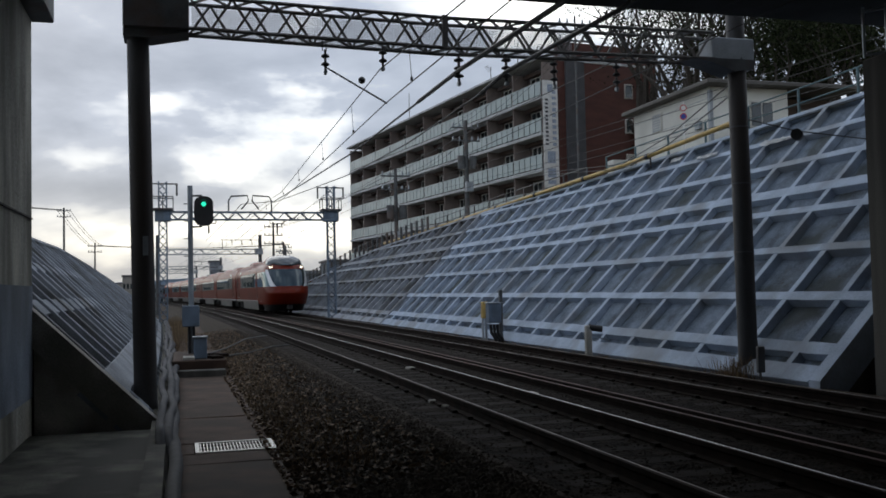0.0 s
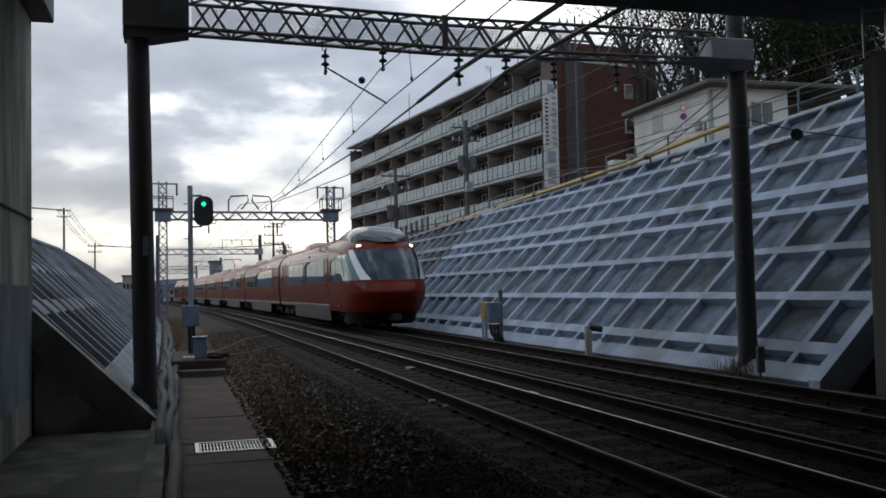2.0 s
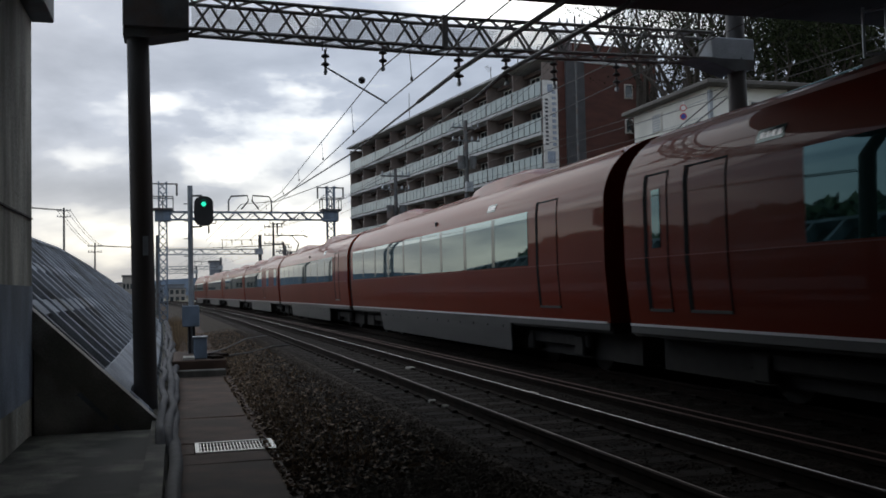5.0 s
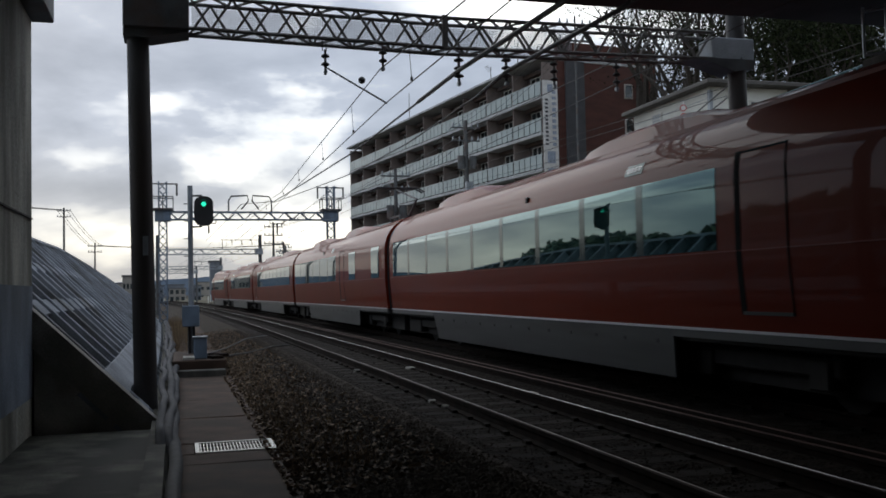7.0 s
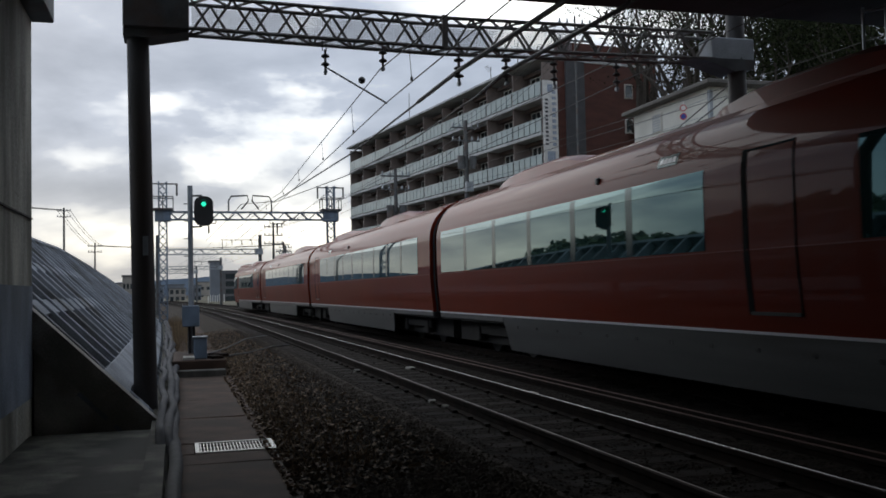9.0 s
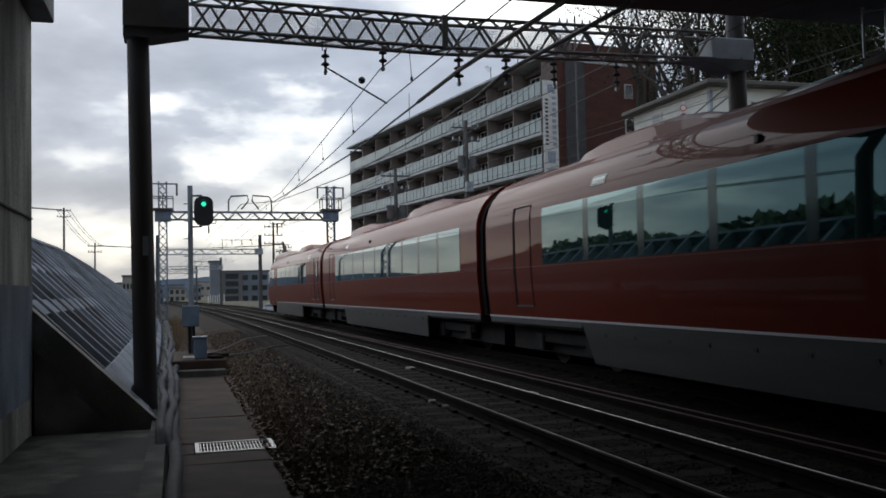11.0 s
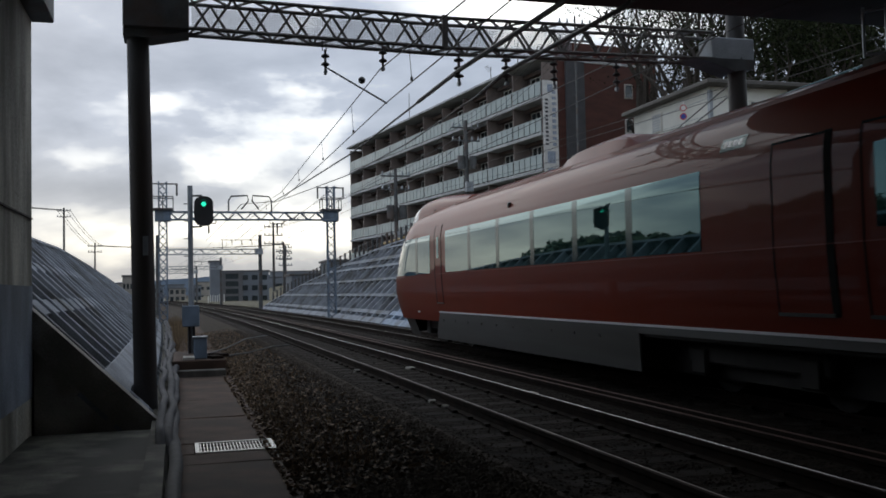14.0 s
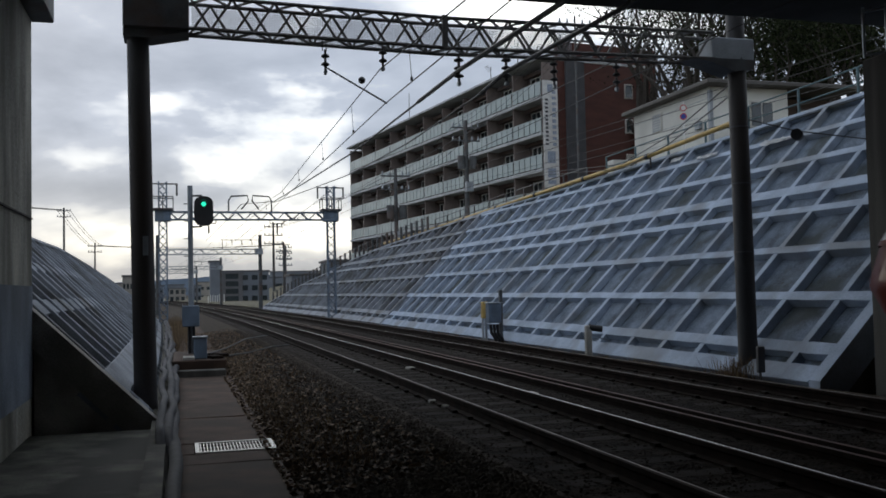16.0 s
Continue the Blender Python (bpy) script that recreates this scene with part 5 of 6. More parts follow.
GRATE = material("worn_galvanised_grating", (0.5, 0.5, 0.47), 0.45, metal=0.5, scale=6, fine=60, vary=0.2, bump=0.1)
CABLE = material("dusty_black_conduit", (0.033, 0.0345, 0.042), 0.8, scale=8, fine=60, vary=0.4, bump=0.3, dist=0.01)
walkway()


# ---- trackside things by the right slope ----
YELLOW = material("faded_yellow_paint", (0.5, 0.34, 0.1), 0.55, scale=5, fine=60, vary=0.2, bump=0.1, stain=((0.3, 0.2, 0.06), 0.5))
WHITE = material("white_paint", (0.72, 0.72, 0.7), 0.6, scale=3, fine=40, vary=0.1, bump=0.1, stain=((0.45, 0.43, 0.4), 0.4))


def trackside():
    p = on_line(26.3, 8.95)
    root = thing("marker_post", "pale concrete post with a yellow box on top", "marker post")
    g = Geo()
    for dx in (-0.05, 0.05):
        g.box((p.x + dx, p.y, 0.2), (0.06, 0.09, 0.8), cham=0.01)
    part("post", g, GALV, root)
    g = Geo()
    g.box((p.x, p.y, 0.72), (0.17, 0.2, 0.5), cham=0.02)
    part("box", g, YELLOW, root, "faded yellow box")
    p = on_line(25.0, 9.0)
    root = thing("control_cabinet", "grey steel cabinet on a tall post with black conduits", "cabinet")
    g = Geo()
    g.box((p.x, p.y, 0.55), (0.1, 0.1, 1.55), cham=0.01)
    part("post", g, STEEL, root)
    g = Geo()
    g.box((p.x - 0.24, p.y - 0.05, 0.66), (0.38, 0.3, 0.56), cham=0.02)
    b = part("cabinet_body", g, BLUESTEEL, root)
    g = Geo()
    g.box((p.x - 0.24, p.y - 0.21, 0.66), (0.33, 0.02, 0.5), cham=0.008)
    part("cabinet_door", g, BLUESTEEL, b)
    g = Geo()
    g.box((p.x - 0.24, p.y - 0.05, 0.955), (0.43, 0.36, 0.03), cham=0.01)
    part("cabinet_roof", g, GALV, b)
    for i in range(3):
        g = Geo()
        x = p.x - 0.35 + 0.1 * i
        g.tube([(x, p.y - 0.1, 0.34), (x + 0.02, p.y - 0.1, 0.1), (x + 0.16, p.y - 0.08, -0.1), (x + 0.2, p.y, -0.28)], 0.045, 8)
        part("conduit", g, BLACK, root, "black bent conduit")
    p = on_line(19.15, 8.95)
    root = thing("trackside_detector", "pale concrete stub with a black lamp head", "detector")
    g = Geo()
    g.box((p.x, p.y, 0.1), (0.14, 0.14, 0.78), cham=0.02)
    part("post", g, CONCRETE, root)
    g = Geo()
    g.tube([(p.x + 0.02, p.y, 0.44), (p.x + 0.3, p.y - 0.1, 0.4)], 0.075, 12)
    part("lamp_head", g, BLACK, root)
    g = Geo()
    g.bar((p.x + 0.05, p.y, 0.28), (p.x + 0.5, p.y - 0.08, 0.12), 0.12, 0.03)
    part("shield", g, GALV, root)
    p = on_line(12.9, 9.02)
    root = thing("trackside_post", "short dark steel post at the foot of the slope", "post")
    g = Geo()
    g.box((p.x, p.y, 0.14), (0.13, 0.07, 0.42), cham=0.01)
    part("plate", g, STEEL, root)
    g = Geo()
    g.box((p.x, p.y + 0.02, -0.02), (0.03, 0.03, 0.5))
    part("stake", g, STEEL, root)
    # guard pieces on the near track
    for x, y, w, l, rz in ((3.4, 11.6, 0.3, 0.12, 0.2), (3.4, 12.2, 0.34, 0.1, 0.1), (4.71, 12.5, 0.42, 0.2, 0.15), (4.63, 11.5, 0.28, 0.14, 0.3), (4.45, 17.5, 0.5, 0.2, 0.2), (3.32, 17.5, 0.3, 0.1, 0.1)):
        g = Geo()
        g.box((x, y, -0.15), (w, l, 0.05), Euler((0.05, 0.03, rz)).to_matrix(), cham=0.012)
        solid("rail_bond_cover", g, CONCRETE, "pale worn plate lying between the rails", "plate", group="plates in the track")


trackside()


def slope_holes():
    rng = random.Random(11)
    for s in np.arange(13.32, 42, 1.365):
        for z in (0.72, 1.55, 2.4, 3.7, 4.42):
            if z < right_top(s) - 0.4 and rng.random() < 0.8:
                p = slope_point(1, RIGHT_FOOT, s + rng.uniform(-0.15, 0.15), z + rng.uniform(-0.12, 0.12), -0.21)
                g = Geo()
                d = Vector((-0.7, 0, 0.7))
                g.tube([p, p + d * 0.05], 0.03, 8)
                part("weep_pipe", g, BLACK, right_slope, "small dark drain pipe end")


slope_holes()


# ---- crest: yellow sleeved cable, fence, lamp ----
def crest():
    root = thing("sleeved_cable", "yellow sleeved cable slung along the slope crest", "cable")
    pts = [(21.3, 5.66), (27, 5.36), (32.8, 5.22), (38.9, 5.08), (47.3, 4.86), (59.5, 4.6), (70, 4.45)]
    zat = lambda s: float(np.interp(s, [a for a, _ in pts], [b for _, b in pts]))
    s = 21.3
    while s < 60:
        e = min(s + 4.6, 62)
        g = Geo()
        g.tube([on_line(a, 14.35, zat(a)) for a in np.linspace(s, e - 0.12, 6)], 0.07, 10)
        part("sleeve", g, YELLOW, root, "faded yellow plastic sleeve", True)
        g = Geo()
        g.tube([on_line(e - 0.14, 14.35, zat(e)), on_line(e + 0.02, 14.35, zat(e))], 0.1, 10)
        part("joint", g, BLACK, root)
        g = Geo()
        q = on_line(e - 0.06, 14.45, 0)
        g.bar((q.x, q.y, right_top(e) - 0.2), (q.x, q.y, zat(e)), 0.04, 0.04, up=(1, 0, 0))
        part("stake", g, STEEL, root)
        s = e
    for o, s0, s1, ht, lab, mat in ((15.1, 15.5, 31, 0.75, "blue green steel railing at the slope crest", FENCE), (14.9, 31, 50, 0.62, "grey steel railing at the slope crest", STEEL), (14.3, 50, 87, 0.9, "dark post fence along the slope crest", STEEL)):
        f = thing("crest_fence", lab, "fence", "crest fences")
        fo = lambda s: RIGHT_FOOT + right_top(s) + (0.35 if o > 14.5 else 0.25)
        step, thick = (2.0, 0.05) if o > 14.5 else (1.0, 0.13)
        for s in np.arange(s0, s1, step):
            q = on_line(s, fo(s), right_top(s))
            g = Geo()
            g.bar((q.x, q.y, q.z - 0.15), (q.x, q.y, q.z + ht), thick, thick, up=(1, 0, 0))
            part("post", g, mat, f)
        for h in ((ht, ht * 0.5) if o > 14.5 else (ht * 0.9, ht * 0.45)):
            g = Geo()
            g.tube([on_line(s, fo(s), right_top(s) + h) for s in np.arange(s0, s1 + 0.1, 2.0)], 0.02, 6)
            part("rail", g, mat, f)
    g = Geo()
    g.tube([(10.72, 14.15, 4.04), (10.86, 14.3, 4.05)], 0.105, 18)
    solid("loudspeaker", g, BLACK, "round black loudspeaker on a wire near the pole", "loudspeaker")
    g = Geo()
    g.tube([(9.7, 14.2, 4.3), (10.8, 14.25, 4.12), (13.0, 14.0, 3.9)], 0.012, 6)
    solid("span_wire", g, WIRE, "thin wire from pole to slope", "wire")
    for z0, z1, o1 in ((4.9, 5.3, 16.5), (4.7, 5.15, 16.0)):
        g = Geo()
        g.tube([(9.4, 14.2, z0), (11.5, 20, z0 + 0.1), (13.8, 27, z1), (o1, 42, z1 + 1.6)], 0.014, 6)
        solid("span_wire", g, WIRE, "thin wire from pole to the houses", "wire", group="house wires")


def plastic_sheets():
    rng = random.Random(6)
    for s0, z0, n in ((18.3, 4.75, 4), (21.6, 4.85, 3), (23.6, 5.0, 2)):
        g = Geo()
        rows = []
        for i in range(2 * n + 1):
            rows.append([slope_point(1, RIGHT_FOOT, s0 + 0.16 * i, z0 + (0.03 + 0.02 * wavy(i * 0.6, s0, 0.4)) * k + 0.025 * rng.uniform(-1, 1), 0.03 + 0.06 * rng.random()) for k in range(-2, 3)])
        g.grid(rows)
        solid("plastic_sheet", g, SLABWHITE, "crumpled white plastic sheet lying on the slope", "sheet", group="plastic sheets", smooth=True)


FENCE = material("teal_railing_paint", (0.06, 0.12, 0.14), 0.5, scale=4, fine=60, vary=0.2, bump=0.1)
crest()
# ---- apartment house above the slope ----
BROWN = material("brown_wall_tile", (0.1, 0.07, 0.058), 0.75, scale=1.5, fine=30, vary=0.2, bump=0.2, streak=(1, 1, 3))
FINBROWN = material("pale_brown_pillar_render", (0.19, 0.155, 0.14), 0.8, scale=1.5, fine=30, vary=0.2, bump=0.15)
REDTILE = material("dark_red_gable_tile", (0.08, 0.026, 0.018), 0.7, scale=0.6, fine=14, vary=0.22, bump=0.2, streak=(1, 1, 4))
GREYWALL = material("grey_wall_render", (0.12, 0.12, 0.128), 0.8, scale=1.2, fine=30, vary=0.15, bump=0.15)
BAYGREY = material("dark_grey_bay_tile", (0.06, 0.061, 0.067), 0.7, scale=1.2, fine=30, vary=0.2, bump=0.15)
SLABWHITE = material("pale_balcony_concrete", (0.5, 0.52, 0.53), 0.75, scale=0.8, fine=20, vary=0.15, bump=0.1, stain=((0.3, 0.3, 0.3), 0.5))
FROSTED = material("frosted_balcony_panel", (0.33, 0.4, 0.4), 0.3, scale=0.7, fine=20, vary=0.12, bump=0.02)
PANE = material("window_glass", (0.03, 0.04, 0.045), 0.05, scale=1, fine=6, vary=0.3, bump=0, spec=0.8)
FRAMEWHITE = material("pale_window_frame", (0.55, 0.54, 0.5), 0.5, scale=3, fine=30, vary=0.1, bump=0)


def apartment():
    a, b = Vector((26.6, 65.0, 0)), Vector((20.1, 111.5, 0))
    d = (b - a).normalized()
    rz = math.degrees(math.atan2(-d.x, d.y))
    root = thing("apartment_house", "six storey brown apartment house with pale balconies", "apartment house", at=pose(a.x, a.y, 0, 0, 0, rz))
    L, depth, bays, st = (b - a).length, 9.0, 10, 2.79
    # local frame: y along the front, x back into the house; front of the balconies at x = 0
    base, top = 4.9, 18.75
    g = Geo()
    g.box((1.6 + depth / 2, L / 2, (base + top) / 2 - 2.0), (depth - 0.1, L - 0.6, top - base + 4.0))
    part("wall", g, BROWN, root, "brown tiled outer wall")
    g = Geo()
    g.box((1.5 + depth / 2, 0.1, (base + top) / 2 + 0.35), (depth + 0.3, 0.4, top - base + 2.4), cham=0.02)
    gab = part("gable_wall", g, REDTILE, root, "dark red tiled gable wall")
    g = Geo()
    g.box((2.9, -0.16, (base + top) / 2), (1.7, 0.22, top - base + 0.1), cham=0.02)
    part("grey_bay", g, BAYGREY, gab, "grey vertical strip")
    for k in range(4):
        z = 8.4 + st * k
        g = Geo()
        g.box((7.9, -0.12, z), (0.75, 0.14, 1.15), cham=0.01)
        w = part("gable_window", g, FRAMEWHITE, gab)
        g = Geo()
        g.box((7.9, -0.19, z), (0.6, 0.05, 1.0))
        part("pane", g, PANE, w)
    g = Geo()
    g.box((4.85, L / 2, top + 0.12), (depth + 1.4, L + 0.3, 0.2), cham=0.03)
    rf = part("roof", g, SLABWHITE, root, "flat roof with projecting eaves")
    for y, w in ((12, 1.6), (24, 1.2), (27, 0.9), (34, 1.6)):
        g = Geo()
        g.box((2.2, y, top + 0.55), (1.2, w, 0.7), cham=0.03)
        part("roof_unit", g, SLABWHITE, rf)
    for y, h in ((6.5, 3.2), (11.5, 2.2), (31, 3.8)):
        g = Geo()
        g.tube([(1.6, y, top + 0.2), (1.6, y, top + h)], 0.035, 6)
        if h < 3:
            for k in range(4):
                g.bar((1.2 + 0.1 * k, y - 0.35, top + h - 0.12 * k), (1.2 + 0.1 * k, y + 0.35, top + h - 0.12 * k), 0.025, 0.025)
        part("antenna", g, STEEL, rf)
    bay = L / bays
    panel_g = Geo()
    n = 5
    for i in range(n):
        w = (bay - 0.1) / n
        panel_g.box((0.0, 0.05 + w * (i + 0.5), 0.6), (0.05, w - 0.13, 0.95))
    panel_g.box((0.0, bay / 2, 1.12), (0.07, bay, 0.07))
    panel_m = panel_g.mesh("balcony_panel", FROSTED)
    fin_g = Geo()
    fin_g.box((0.8, 0, 1.35), (1.5, 0.16, 2.5))
    fin_m = fin_g.mesh("partition", FINBROWN)
    win_g = Geo()
    win_g.box((1.5, bay * 0.55, 1.1), (0.1, bay * 0.62, 2.1))
    win_m = win_g.mesh("balcony_window", PANE)
    fr_g = Geo()
    for t in (0.24, 0.4, 0.55, 0.70, 0.86):
        fr_g.box((1.43, bay * t, 1.1), (0.06, 0.07, 2.15))
    fr_g.box((1.43, bay * 0.55, 2.16), (0.06, bay * 0.64, 0.07))
    fr_m = fr_g.mesh("window_frame", FRAMEWHITE)
    beam_g = Geo()
    beam_g.box((1.2, bay / 2, 2.42), (0.25, bay - 0.2, 0.3))
    beam_m = beam_g.mesh("lintel", BROWN)
    for k in range(5):
        z = 17.1 - 1.15 - st * k
        g = Geo()
        g.box((0.75, L / 2, z - 0.1), (1.7, L, 0.26), cham=0.02)
        sl = part("balcony_slab", g, SLABWHITE, root, "pale concrete balcony slab")
        for i in range(bays):
            for me, nm in ((panel_m, "balcony_panel"), (fin_m, "partition"), (win_m, "balcony_window"), (fr_m, "window_frame"), (beam_m, "lintel")):
                o = part(nm, me, None, sl)
                o.location = (0, bay * i, z)
        o = part("partition", fin_m, None, sl)
        o.location = (0, L - 0.1, z)
    # long vertical banner at the corner
    bn = thing("banner", "tall white vertical banner with dark lettering", "banner", at=pose(a.x, a.y, 0, 0, 0, rz))
    g = Geo()
    g.box((0.55, -0.35, 12.95), (1.3, 0.05, 8.3), cham=0.01)
    part("sheet", g, WHITE, bn)
    rng = random.Random(4)
    for x, col, zs, w, h in ((0.2, INK, frange(15.6, 12.2, 11), 0.24, 0.2), (0.85, FADEDINK, frange(16.2, 12.2, 9), 0.34, 0.3)):
        for z in zs:
            g = Geo()
            g.box((x, -0.385, z), (w, 0.012, h * rng.uniform(0.7, 1.0)))
            part("lettering_bar", g, col, bn)
    for z, h in ((16.5, 0.6), (11.2, 0.9), (10.0, 0.7), (9.3, 0.3)):
        g = Geo()
        g.box((0.55, -0.385, z), (0.7 if z < 12 else 0.5, 0.012, h))
        part("printed_block", g, FADEDINK, bn)


INK = material("black_print", (0.04, 0.04, 0.05), 0.7, vary=0.1, bump=0)
FADEDINK = material("faded_blue_print", (0.33, 0.38, 0.47), 0.7, scale=30, fine=90, vary=0.5, bump=0)
apartment()
plastic_sheets()


# ---- white house ----
def white_house():
    ROOFDARK = material("dark_metal_roof", (0.07, 0.065, 0.06), 0.6, scale=1, fine=30, vary=0.2, bump=0.1)
    CREAM = material("cream_siding", (0.72, 0.72, 0.67), 0.7, scale=0.8, fine=20, vary=0.1, bump=0.1, stain=((0.4, 0.4, 0.36), 0.4))
    root = thing("white_house", "cream two storey house with a dark flat roof", "house")
    x0, x1, y0, y1, top = 18.5, 21.8, 29.2, 35.0, 8.5
    g = Geo()
    g.box(((x0 + x1) / 2, (y0 + y1) / 2, 6.65), (x1 - x0, y1 - y0, 3.8), cham=0.02)
    part("wall", g, CREAM, root, "cream painted siding")
    g = Geo()
    g.box((x0 + 2.9, (y0 + y1) / 2 - 0.1, top + 0.1), (6.6, y1 - y0 + 0.9, 0.17), cham=0.03)
    part("roof", g, ROOFDARK, root, "dark flat roof with eaves")
    g = Geo()
    g.box((x0 + 0.05, y0 + 0.05, 6.6), (0.14, 0.14, 3.6))
    part("downpipe", g, GALV, root)
    for z in (6.3, 6.9, 7.5, 8.1):
        g = Geo()
        g.bar((x0 - 0.006, y0, z), (x0 - 0.006, y1, z), 0.01, 0.015)
        part("siding_joint", g, GALV, root)
    for y, z, w, h in ((33.0, 7.85, 0.75, 0.75),):
        g = Geo()
        g.box((x0 - 0.02, y, z), (0.06, w, h), cham=0.01)
        wn = part("window", g, FRAMEWHITE, root, "small shuttered window")
        for k in range(7):
            s = Geo()
            s.box((x0 - 0.055, y, z - h / 2 + 0.07 + k * 0.1), (0.02, w - 0.1, 0.06))
            part("louvre", s, GALV, wn)
    g = Geo()
    g.box((x0 - 0.07, 29.9, 7.2), (0.14, 0.34, 0.3), cham=0.02)
    part("wall_box", g, GALV, root)
    g = Geo()
    g.box((23.2, 32.6, 6.6), (2.8, 4.4, 3.7), cham=0.02)
    part("annexe", g, BROWN, root, "dark brown set back annexe")
    for x, w in ((22.25, 0.7), (23.5, 0.8)):
        g = Geo()
        g.box((x, 30.37, 7.5), (w, 0.08, 1.1), cham=0.01)
        part("annexe_window", g, PANE, root, "dark window of the annexe")
    for x, w in ((20.62, 0.95),):
        g = Geo()
        g.box((x, y0 - 0.02, 7.55), (w, 0.08, 1.0), cham=0.01)
        wn = part("window", g, FRAMEWHITE, root, "dark front window")
        for s in (-0.25, 0.25):
            q = Geo()
            q.box((x + s * w, y0 - 0.07, 7.55), (w * 0.42, 0.04, 0.86))
            part("pane", q, PANE, wn)
    g = Geo()
    g.box((17.9, 35.4, 6.0), (0.8, 0.7, 1.3), cham=0.02)
    solid("outdoor_unit", g, CREAM, "small cream outbuilding beside the house", "shed")
    # round road sign on a pole
    root = thing("road_sign", "two round red and blue road signs on a thin white pole", "road sign")
    RED = material("sign_red", (0.5, 0.03, 0.03), 0.5, vary=0.1, bump=0)
    BLUE = material("sign_blue", (0.03, 0.06, 0.32), 0.5, vary=0.1, bump=0)
    sx, sy = 16.9, 28.35
    g = Geo()
    g.tube([(sx, sy, 5.2), (sx, sy, 7.75)], 0.03, 8)
    part("pole", g, WHITE, root)
    for z, m1, m2, r in ((7.5, RED, WHITE, 0.12), (7.2, RED, BLUE, 0.12)):
        dirn = Vector((-sx, -sy, 0)).normalized()
        c = Vector((sx, sy, z)) + dirn * 0.04
        g = Geo()
        g.tube([c, c + dirn * 0.012], r, 20)
        sg = part("sign_plate", g, m1, root, "red rimmed round plate")
        g = Geo()
        g.tube([c + dirn * 0.012, c + dirn * 0.017], r * 0.72, 20)
        part("sign_face", g, m2, sg)


white_house()


# ---- utility poles ----
def utility_pole(x, y, z0, z1, r=0.17, arms=2, unit=False, label="dark utility pole with cross arms and insulators"):
    root = thing("utility_pole", label, "utility pole", "utility poles")
    g = Geo()
    g.tube([(x, y, z0), (x, y, z1)], [r, r * 0.7], 10)
    part("pole", g, STEEL, root, "", True)
    for k in range(arms):
        z = z1 - 0.5 - 0.9 * k
        g = Geo()
        g.bar((x - 1.0, y, z), (x + 1.0, y, z), 0.1, 0.1)
        a = part("cross_arm", g, STEEL, root)
        for dx in (-0.9, -0.45, 0.45, 0.9):
            q = Geo()
            q.tube([(x + dx, y, z + 0.05), (x + dx, y, z + 0.32)], [0.07, 0.04], 6)
            part("insulator", q, GALV, a)
    if unit:
        for dx in (-0.45, 0.4):
            g = Geo()
            g.tube([(x + dx, y - 0.3, z1 - 3.4), (x + dx, y - 0.3, z1 - 2.5)], 0.26, 12)
            part("transformer", g, STEEL, root, "grey transformer drum")
        g = Geo()
        g.box((x + 0.1, y - 0.25, z1 - 4.6), (0.5, 0.4, 0.7), cham=0.03)
        part("switch_box", g, GALV, root)


utility_pole(13.9, 60, 4.3, 9.5, 0.15, 2, True)
utility_pole(18.9, 60, 4.5, 12.9, 0.18, 2, True)
utility_pole(20.9, 46, 5.0, 16.2, 0.07, 3)
utility_pole(9.6, 100, 1.5, 8.9, 0.16, 3)
utility_pole(-17.0, 150, -0.5, 14.9, 0.2, 2)
utility_pole(-12.6, 150, -0.5, 9.5, 0.16, 2)
utility_pole(16.0, 150, -0.5, 9.5, 0.2, 3)
utility_pole(15.2, 140, -0.5, 8.6, 0.18, 4)
utility_pole(12.6, 118, 0.5, 7.0, 0.16, 2)


def span(pts, r=0.012, sag=0.5, label="thin overhead power line between poles"):
    g = Geo()
    path = []
    for a, b in zip(pts, pts[1:]):
        a, b = Vector(a), Vector(b)
        for k in range(8):
            t = k / 8
            p = a.lerp(b, t)
            p.z -= sag * 4 * t * (1 - t)
            path.append(p)
    path.append(Vector(pts[-1]))
    g.tube(path, r, 5)
    solid("power_line", g, WIRE, label, "power line", group="power lines")


for dx in (-0.9, -0.45, 0.45, 0.9):
    span([(20.9 + dx, 46, 15.8), (18.9 + dx, 60, 12.5), (13.9 + dx, 60.5, 9.1), (9.6 + dx, 100, 8.5), (12.6 + dx, 118, 6.8)])
    span([(-40 + dx, 60, 11.0), (-17 + dx, 150, 14.5), (-12.6 + dx, 150, 9.1), (16 + dx, 150, 9.1)], 0.03)
for z in (9.2, 8.9, 8.3, 8.0):
    span([(17.0, 17.0, z - 1.75), (17.0, 60, z - 0.15)], 0.011, 0.1)


# ---- trees on the hill ----
BARK = material("grey_brown_bark", (0.05, 0.042, 0.035), 0.9, scale=5, fine=40, vary=0.35, bump=0.6, dist=0.02, streak=(4, 4, 1))
LEAF = material("dark_evergreen_leaf", (0.014, 0.02, 0.009), 0.75, scale=3, fine=20, vary=0.4, bump=0, island=0.6, tint=(0.024, 0.031, 0.013), spec=0.08)


